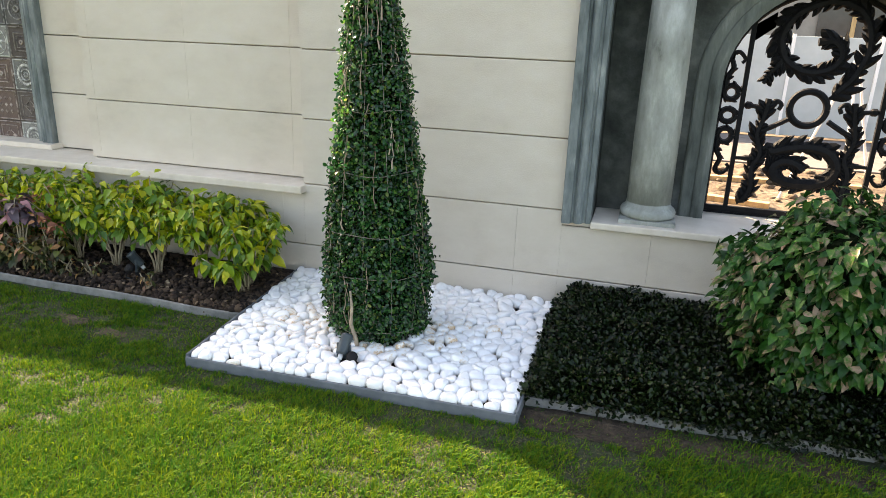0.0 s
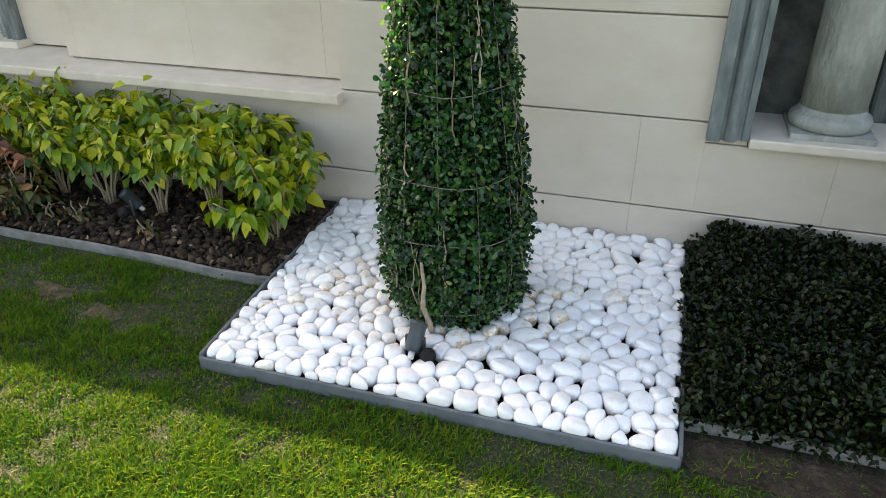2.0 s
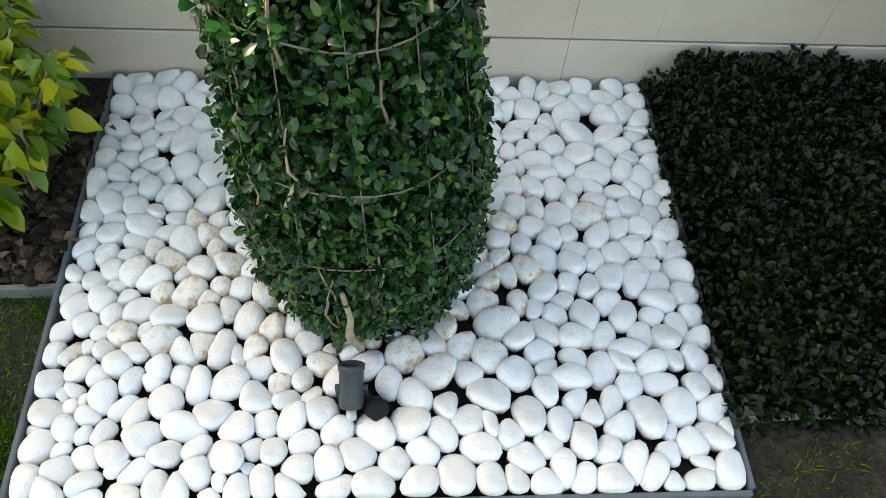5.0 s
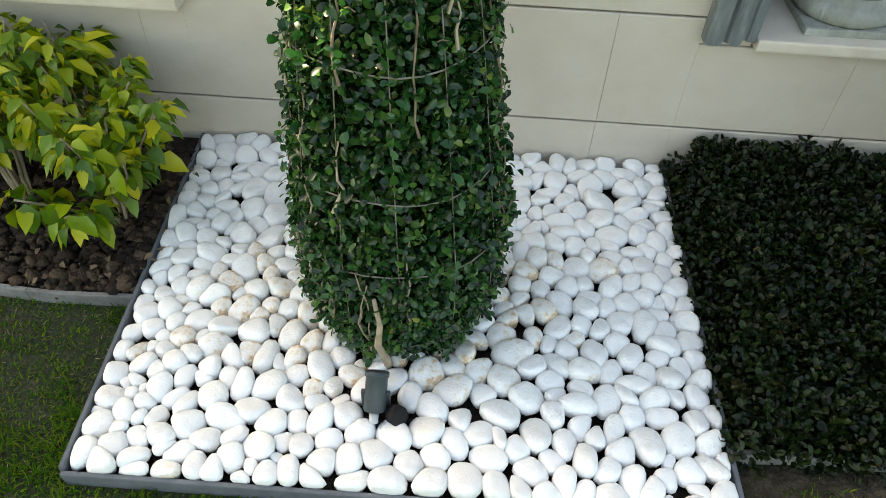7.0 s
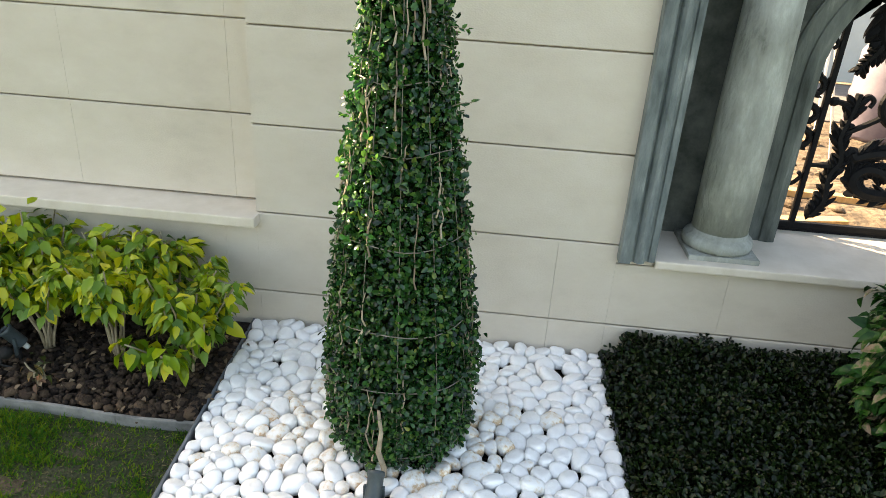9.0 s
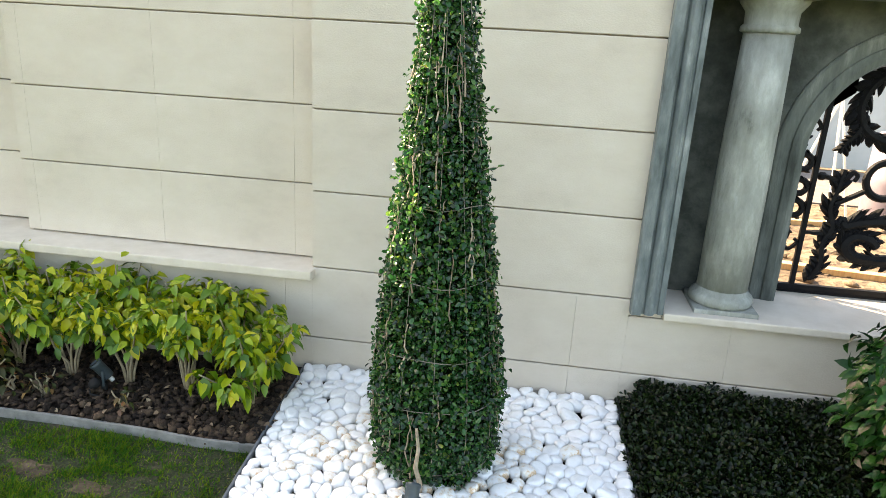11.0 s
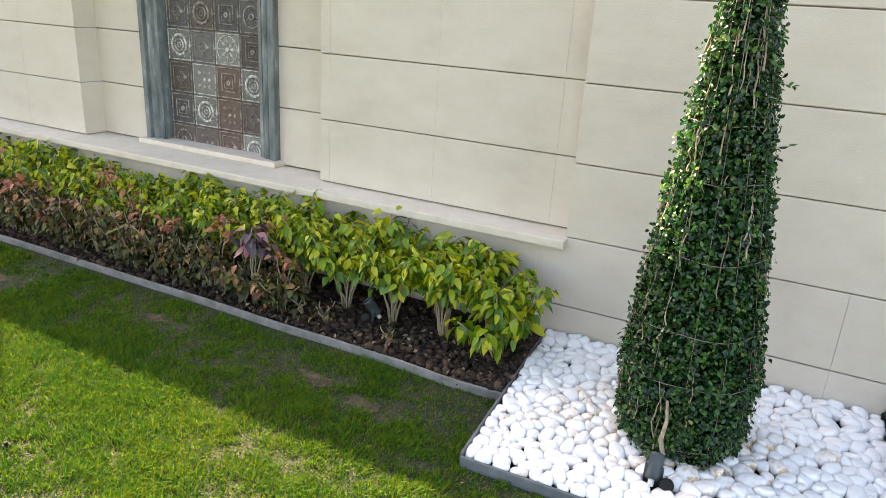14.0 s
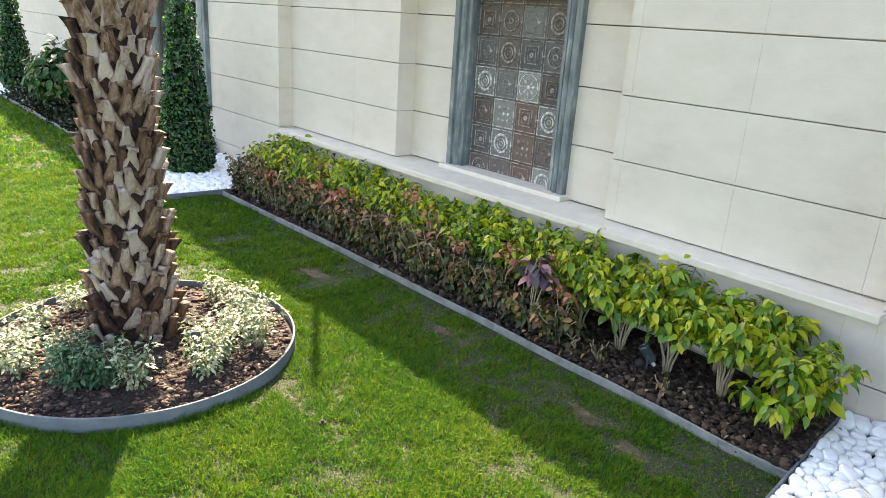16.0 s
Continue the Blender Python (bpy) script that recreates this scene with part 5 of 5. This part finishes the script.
# ---------- dark groundcover and variegated shrub under the window ----------
def groundcover(x0, x1, y0, y1, n, leaf):
    th = tagged(empty("groundcover", x0, y0, 0), "dense mat of tiny dark green leaves filling the bed", "groundcover")
    P = np.column_stack([rng.uniform(x0 - 0.055, x1, n), rng.uniform(y0 - 0.035, y1, n), np.zeros(n)])
    e = np.minimum(np.minimum(P[:, 0] - x0 + 0.045, P[:, 1] - y0 + 0.04), 0.09) / 0.09
    h = np.array([0.155 + 0.03 * noise.noise((p[0] * 5, p[1] * 5, 0)) + 0.02 * noise.noise((p[0] * 17, p[1] * 17, 3)) for p in P]) * (0.42 + 0.58 * np.sqrt(np.clip(e, 0, 1)))
    h = h * (1 + 0.13 * np.clip((P[:, 1] - y0 - 0.3) / 0.7, 0, 1))
    P[:, 2] = h * (1 - 0.45 * rng.uniform(0, 1, n) ** 2.0) - np.where(e < 0.8, rng.uniform(0, 1, n) * h * 0.6, 0)
    A = np.column_stack([rng.normal(0, 1, n), rng.normal(0, 1, n), rng.normal(0.9, 0.7, n)])
    N = np.column_stack([rng.normal(0, 0.8, n), rng.normal(-0.1, 0.8, n), np.ones(n)])
    L = leaf * rng.uniform(0.6, 1.3, n)
    V, T = leaf_arrays(P - np.array((x0, y0, 0)), A, N, L, L * rng.uniform(0.24, 0.34, n), 0.4, 0.3, True)
    tagged(link("leaf_mat", tri_mesh("leaf_mat", V, T, M_COVER), th), kind="stuff")
    # A plain near-black box paints the shade beneath the leaf mat.
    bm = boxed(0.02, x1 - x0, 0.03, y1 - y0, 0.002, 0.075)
    part("branch_mass", bm, M_CORE, th, "plain near-black box that stands in for shade under the leaves")
    return th


groundcover(-0.332, 2.2, 2.535, 3.555, 62000, 0.0235)
groundcover(-14.72, -8.78, 2.52, 3.50, 12000, 0.05)
bm = bmesh.new()
edging_strip(bm, [(-0.356 + i * 0.2, 2.530 + 0.006 * i + 0.006 * math.sin(i * 1.7)) for i in range(16)], 0.020, 0.0, 0.038)
tagged(link("bed_edging", mesh_of(bm, M_KERB)), "pale concrete edging of the groundcover bed", "edging", "groundcover edging")
bm = bmesh.new()
edging_strip(bm, [(-8.75 - i * 0.4, 2.50) for i in range(16)], 0.022, 0.0, 0.05)
tagged(link("bed_edging", mesh_of(bm, M_KERB)), "pale concrete edging of the groundcover bed", "edging", "groundcover edging")


def shrub(x, y, n, leaf, rx, rz, zc):
    th = tagged(empty("shrub", x, y, 0), "rounded shrub with large green leaves mottled cream and pink", "shrub")
    a, u = rng.uniform(0, 2 * math.pi, n), rng.uniform(-0.72, 1, n)
    r = rng.uniform(0.55, 1.0, n) ** 0.6
    o = np.column_stack([np.sqrt(1 - u * u) * np.cos(a), np.sqrt(1 - u * u) * np.sin(a), u])
    lump = np.array([1 + 0.30 * noise.noise(Vector(q) * 2.3 + Vector((x, 0, 0))) + 0.14 * noise.noise(Vector(q) * 6.0) for q in o])
    P = o * np.array((rx, rx * 0.92, rz)) * (r * lump)[:, None] + np.array((0, 0, zc))
    P[:, 2] = np.maximum(P[:, 2], 0.12)
    A = o * np.array((1, 1, 0.35)) + np.column_stack([rng.normal(0, 0.5, n), rng.normal(0, 0.5, n), rng.normal(-0.3, 0.35, n)])
    N = o * 0.6 + np.column_stack([rng.normal(0, 0.55, n), rng.normal(0, 0.55, n), 0.8 * np.ones(n)])
    L = leaf * rng.uniform(0.55, 1.2, n)
    V, T = leaf_arrays(P, A, N, L, L * rng.uniform(0.24, 0.34, n), 0.45, 0.6)
    tagged(link("leaves", tri_mesh("leaves", V, T, M_SHRUB, True), th), kind="stuff")
    bm = bmesh.new()
    g = random.Random(3)
    for k in range(12):
        an = g.uniform(0, 6.28)
        rr = g.uniform(0.3, 0.8) * rx
        tube(bm, [(0.03 * math.cos(an), 0.03 * math.sin(an), 0.0), (rr * 0.5 * math.cos(an), rr * 0.5 * math.sin(an), zc * 0.5), (rr * math.cos(an), rr * math.sin(an), zc + g.uniform(-0.1, 0.3) * rz)], [0.012, 0.009, 0.005], 5)
    part("branches", bm, M_STEM, th, "woody branches", True)
    # Near-black lump: the shrub's inner and underside shade, put into its colour.
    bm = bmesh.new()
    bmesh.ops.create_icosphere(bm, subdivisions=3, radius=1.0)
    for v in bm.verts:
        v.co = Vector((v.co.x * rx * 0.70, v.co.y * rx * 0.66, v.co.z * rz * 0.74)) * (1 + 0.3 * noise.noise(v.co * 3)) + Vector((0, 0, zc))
    part("inner_growth", bm, M_CORE, th, "solid growth core with inner shade put into its near-black colour")
    return th


shrub(0.86, 2.98, 5200, 0.056, 0.45, 0.41, 0.50)
shrub(-10.13, 2.98, 700, 0.12, 0.45, 0.43, 0.50)
shrub(-12.4, 2.98, 900, 0.12, 0.62, 0.46, 0.60)


# ---------- palm in its round bed ----------
def palm():
    th = tagged(empty("palm_tree", RING[0] - 0.10, RING[1] + 0.02, 0.0), "date palm trunk covered with dry brown cut leaf bases", "palm tree")
    high = 3.3

    def rad(z):
        return 0.183 + 0.042 * math.exp(-z / 0.25) - 0.020 * min(z / 1.2, 1.0)
    part("trunk", lathe([(rad(z) - 0.022, z) for z in np.linspace(0.0, high, 24)], 32), M_PALM, th, "dark fibrous brown trunk", True)
    shapes = []
    for k in range(5):
        g = random.Random(k)
        bm = bmesh.new()
        rows = []
        for u, w, out in ((0.0, 0.050, 0.002), (0.2, 0.047, 0.018), (0.42, 0.036, 0.032), (0.65, 0.023, 0.044), (0.86, 0.018, 0.060), (1.0, 0.021 * g.uniform(0.5, 1.3), 0.064 + g.uniform(-0.010, 0.012))):
            hgt = 0.14 * u
            j = (lambda: g.uniform(-0.012, 0.008)) if u == 1.0 else (lambda: 0.0)
            rows.append([bm.verts.new(p) for p in ((-w, out * 0.6, hgt), (-w * 0.7, out + 0.007, hgt + j()), (0.0, out - 0.004, hgt + j()), (w * 0.7, out + 0.007, hgt + j()), (w, out * 0.6, hgt), (0, out * 0.4 - 0.012, hgt))])
        for a, b in zip(rows, rows[1:]):
            for i in range(6):
                j = (i + 1) % 6
                bm.faces.new((a[i], a[j], b[j], b[i]))
        bm.faces.new(rows[-1])
        bmesh.ops.recalc_face_normals(bm, faces=bm.faces[:])
        shapes.append(mesh_of(bm, M_BOOT, True, "leaf_base"))
    g = random.Random(9)
    around, rest = 13, []
    for row in range(44):
        z = -0.02 + row * 0.074
        for c in range(around):
            an = 2 * math.pi * (c + 0.5 * (row % 2) + row * 0.04) / around + g.uniform(-0.13, 0.13)
            r = rad(z) - 0.035
            s = g.uniform(0.72, 1.15)
            m = pose(r * math.cos(an), r * math.sin(an), z + g.uniform(-0.026, 0.026), g.uniform(-8, 10), g.uniform(-13, 13), math.degrees(an) - 90) @ Matrix.Diagonal((s, s * g.uniform(0.8, 1.2), s * g.uniform(0.9, 1.15), 1))
            me = shapes[g.randrange(5)]
            if row < 21:
                link("leaf_base", me, th, m)
            else:
                me2 = [[(m @ v.co)[:] for v in me.vertices], [tuple(p.vertices) for p in me.polygons]]
                rest.append(me2)
    V, F = [], []
    for vs, fs in rest:
        F += [tuple(i + len(V) for i in f) for f in fs]
        V += vs
    me = bpy.data.meshes.new("upper_leaf_bases")
    me.from_pydata(V, [], F)
    tagged(link("upper_leaf_base", finish(me, M_BOOT, False), th), kind="stuff")
    # crown of arching fronds
    for k in range(22):
        an, lift = 2 * math.pi * k * 0.382, 0.25 + 0.75 * (k % 5) / 4
        bm = bmesh.new()
        pts = [(u * 1.7 * math.cos(an), u * 1.7 * math.sin(an), high - 0.05 + 1.3 * lift * u - 1.25 * u * u) for u in [i / 10 for i in range(11)]]
        tube(bm, pts, [0.016 * (1.05 - i / 10) + 0.002 for i in range(11)], 5)
        f = part("frond", bm, M_GREENLEAF, th, "arching green palm frond", True)
        q = np.array(pts)
        u = np.repeat(np.linspace(0.15, 1.0, 30), 2)
        P = np.column_stack([np.interp(u * 10, range(11), q[:, i]) for i in range(3)])
        side = np.tile([1.0, -1.0], 30)
        d = np.array((math.cos(an), math.sin(an), 0.0))
        s = np.array((-math.sin(an), math.cos(an), 0.0))
        A = d[None] * 0.7 + s[None] * side[:, None] + np.array((0, 0, 0.15))
        V, T = leaf_arrays(P, A, np.tile((0, 0, 1.0), (60, 1)), 0.34 * (1.1 - 0.5 * u), np.full(60, 0.013), 0.2, 0.3)
        tagged(link("leaflets", tri_mesh("leaflets", V, T, M_GREENLEAF), f), kind="stuff")
    return th


palm()
ring = tagged(empty("round_edging", RING[0], RING[1], 0), "round grey metal edging ring of the palm bed", "edging")
for k in range(3):
    bm = bmesh.new()
    edging_strip(bm, [(RING[2] * math.cos(2 * math.pi * (i / 72 + k / 3)), RING[2] * math.sin(2 * math.pi * (i / 72 + k / 3))) for i in range(25)], 0.012, 0.0, 0.066)
    part("band", bm, M_EDGING, ring)
tagged(link("palm_bed_soil", mesh_of(lathe([(RING[2] - 0.008, 0.002), (RING[2] - 0.008, 0.03), (0.35, 0.055), (0.02, 0.07)], 48, (RING[0], RING[1], 0)), M_SOIL, True)), "dark soil mound in the round palm bed", "soil", kind="structure")
n = 6500
a, r = rng.uniform(0, 2 * math.pi, n), (RING[2] - 0.03) * np.sqrt(rng.uniform(0.05, 1, n))
P = np.column_stack([RING[0] + r * np.cos(a), RING[1] + r * np.sin(a), 0.068 - 0.04 * r / RING[2] + rng.uniform(-0.008, 0.012, n)])
V, T = chunk_arrays(P, 0.004 + 0.016 * rng.uniform(0, 1, n) ** 2, 0.45, 0.6)
tagged(link("bark_mulch", tri_mesh("bark_mulch", V, T, M_MULCH)), "reddish brown bark mulch in the palm bed", "mulch", kind="stuff")
for an, r, tall, mat, label in ((75, 0.52, 0.17, 0, ""), (62, 0.42, 0.16, 0, ""), (48, 0.54, 0.20, 0, ""), (30, 0.45, 0.19, 0, ""), (12, 0.50, 0.18, 0, ""), (95, 0.50, 0.15, 0, ""), (115, 0.52, 0.14, 0, ""),
                               (-22, 0.46, 0.20, 0, ""), (-38, 0.42, 0.19, 1, ""), (-52, 0.46, 0.21, 1, ""), (-68, 0.36, 0.20, 1, ""), (-85, 0.50, 0.13, 0, ""), (-110, 0.48, 0.12, 0, ""), (-135, 0.50, 0.12, 0, ""), (-165, 0.5, 0.13, 0, ""), (150, 0.5, 0.14, 0, ""), (40, 0.30, 0.12, 0, "")):
    if mat:
        bush("small_plant", RING[0] + 1.12 * r * math.cos(radians(an)), RING[1] + 1.12 * r * math.sin(radians(an)), "small dark blue-green plant at the palm foot", "plant", 14, tall + 0.02, 0.13, 34, 0.032, M_BLUEGREEN, 0.24, 0.0, 0.2, "plants round the palm", 0.003)
    else:
        bush("small_plant", RING[0] + 1.12 * r * math.cos(radians(an)), RING[1] + 1.12 * r * math.sin(radians(an)), "small plant with cream-edged variegated leaves", "plant", 9, tall + 0.03, 0.12, 34, 0.029, M_VARIEG, 0.25, 0.0, 0.25, "plants round the palm", 0.003)

# ---------- small things on the lawn and on the wall ----------
th = tagged(empty("sprinkler", -3.345, 1.557, 0.0), "black pop-up sprinkler head sunk in the lawn", "sprinkler")
part("body", lathe([(0.017, -0.02), (0.017, 0.010), (0.014, 0.013), (0.010, 0.013)], 16), M_BLACK, th, "", True)
part("nozzle", lathe([(0.008, 0.012), (0.008, 0.020), (0.004, 0.022)], 10), M_BLACK, th, "", True)

wp = tagged(empty("wall_post", -7.08, 3.85, TOP + 0.06), "slim grey metal post standing on the wall coping", "post")
part("pole", lathe([(0.022, 0.0), (0.022, 0.73), (0.02, 0.77)], 12), M_EDGING, wp, "", True)
part("cap", lathe([(0.03, 0.77), (0.034, 0.79), (0.02, 0.82)], 12), M_EDGING, wp, "", True)

# ---------- building site seen through the grilles ----------
hb = tagged(empty("site_hoarding", 0, 12.0, 0), "white sheet-metal hoarding along the building site", "hoarding")
for i in range(16):
    x = -4.0 + i * 1.2
    part("panel", boxed(x, x + 1.19, 0, 0.05, 0.0, 1.5, 0.01), M_HOARD, hb)
    part("post", boxed(x - 0.02, x + 0.02, -0.05, -0.003, 0.0, 1.53), M_WHITE, hb)
tagged(link("site_road", mesh_of(boxed(-30, 30, 9.2, 11.8, -0.029, -0.012), M_ASPHALT)), "dusty grey site road strip", "road", kind="structure")
bd = tagged(empty("site_building", 3, 20, 0), "unfinished pale building with timber-framed windows", "building")
part("wall", boxed(-14, 14, 0, 6, -0.03, 7), M_BUILD, bd)
for i in range(8):
    x = -12 + i * 3.2
    w = part("window", boxed(x, x + 1.6, -0.06, -0.004, 1.0, 2.5), M_DARKGLASS, bd)
    part("frame", boxed(x - 0.1, x + 1.7, -0.10, -0.064, 0.88, 1.0), M_TIMBER, w)
    part("frame", boxed(x - 0.1, x + 1.7, -0.10, -0.064, 2.5, 2.62), M_TIMBER, w)
    part("frame", boxed(x + 0.75, x + 0.85, -0.10, -0.064, 1.0, 2.5), M_TIMBER, w)
tp = tagged(empty("pole_stand", 1.75, 7.2, 0), "white metal pole stand on the sand", "stand")
for dx, dy in ((-0.42, 0.1), (0.05, -0.2), (0.4, 0.2)):
    bm = bmesh.new()
    tube(bm, [(dx, dy, -0.03), (0, 0, 1.35)], 0.013, 8)
    part("leg", bm, M_WHITE, tp)
for k, (x, y, ln, an) in enumerate(((0.9, 5.6, 1.4, 12), (1.8, 6.3, 1.8, -8), (1.2, 8.0, 2.2, 4), (2.4, 5.3, 1.2, 25), (0.4, 7.0, 1.6, -14))):
    tagged(link("timber_plank", mesh_of(boxed(-ln / 2, ln / 2, -0.05, 0.05, -0.032, 0.02, 0.004), M_TIMBER), None, pose(x, y, 0, 0, 0, an)), "raw timber plank lying on the sand", "plank", "planks on the site")
tk = tagged(empty("water_drum", 3.1, 8.6, -0.03), "dark grey-purple plastic drum on the site", "drum")
part("body", lathe([(0.33, 0.0), (0.36, 0.05), (0.36, 0.4), (0.375, 0.45), (0.36, 0.5), (0.36, 0.88), (0.32, 0.95)], 28), M_PURPLE, tk, "", True)
part("lid", lathe([(0.12, 0.0), (0.12, 0.05), (0.1, 0.06)], 16, (0, 0, 0.95)), M_BLACK, tk)
n = 500
P = np.column_stack([rng.uniform(-3, 7, n), rng.uniform(4.4, 9, n), rng.uniform(-0.03, -0.015, n)])
V, T = chunk_arrays(P, rng.uniform(0.02, 0.09, n), 0.5, 0.35)
tagged(link("rubble", tri_mesh("rubble", V, T, M_SAND)), "sandy lumps and rubble on the building site", "rubble", kind="stuff")

# ---------- cladding stones of the wall ----------
slab_field(X_PANEL, X_WIN, WF, 0.19, 0.0, 0.577)
slab_field(X_PANEL, X_WIN, WF, 0.19, 0.577, TOP, False)
slab_field(X_NICHE, X_PANEL, WP, 0.19, 0.573, TOP)
slab_field(mirrored(X_PANEL), X_PANEL, WF, 0.03, 0.0, 0.524)
slab_field(mirrored(X_NICHE), MID - 0.593, WN, 0.10, 0.573, TOP, False)
slab_field(MID + 0.593, X_NICHE, WN, 0.10, 0.573, TOP, False)
slab_field(MID - 0.593, MID + 0.593, WN, 0.10, 2.03, TOP, False)
slab_field(mirrored(X_PANEL), mirrored(X_NICHE), WP, 0.19, 0.573, TOP)
slab_field(mirrored(X_WIN), mirrored(X_PANEL), WF, 0.19, 0.0, TOP, False)
slab_field(X_WIN, 3.935, WF, 0.03, 0.0, 0.497)
slab_field(mirrored(3.935), mirrored(X_WIN), WF, 0.03, 0.0, 0.497)
slab_field(-19.0, mirrored(3.935), WF, 0.03, 0.0, TOP)
slab_field(3.935, 5.6, WF, 0.03, 0.0, TOP)
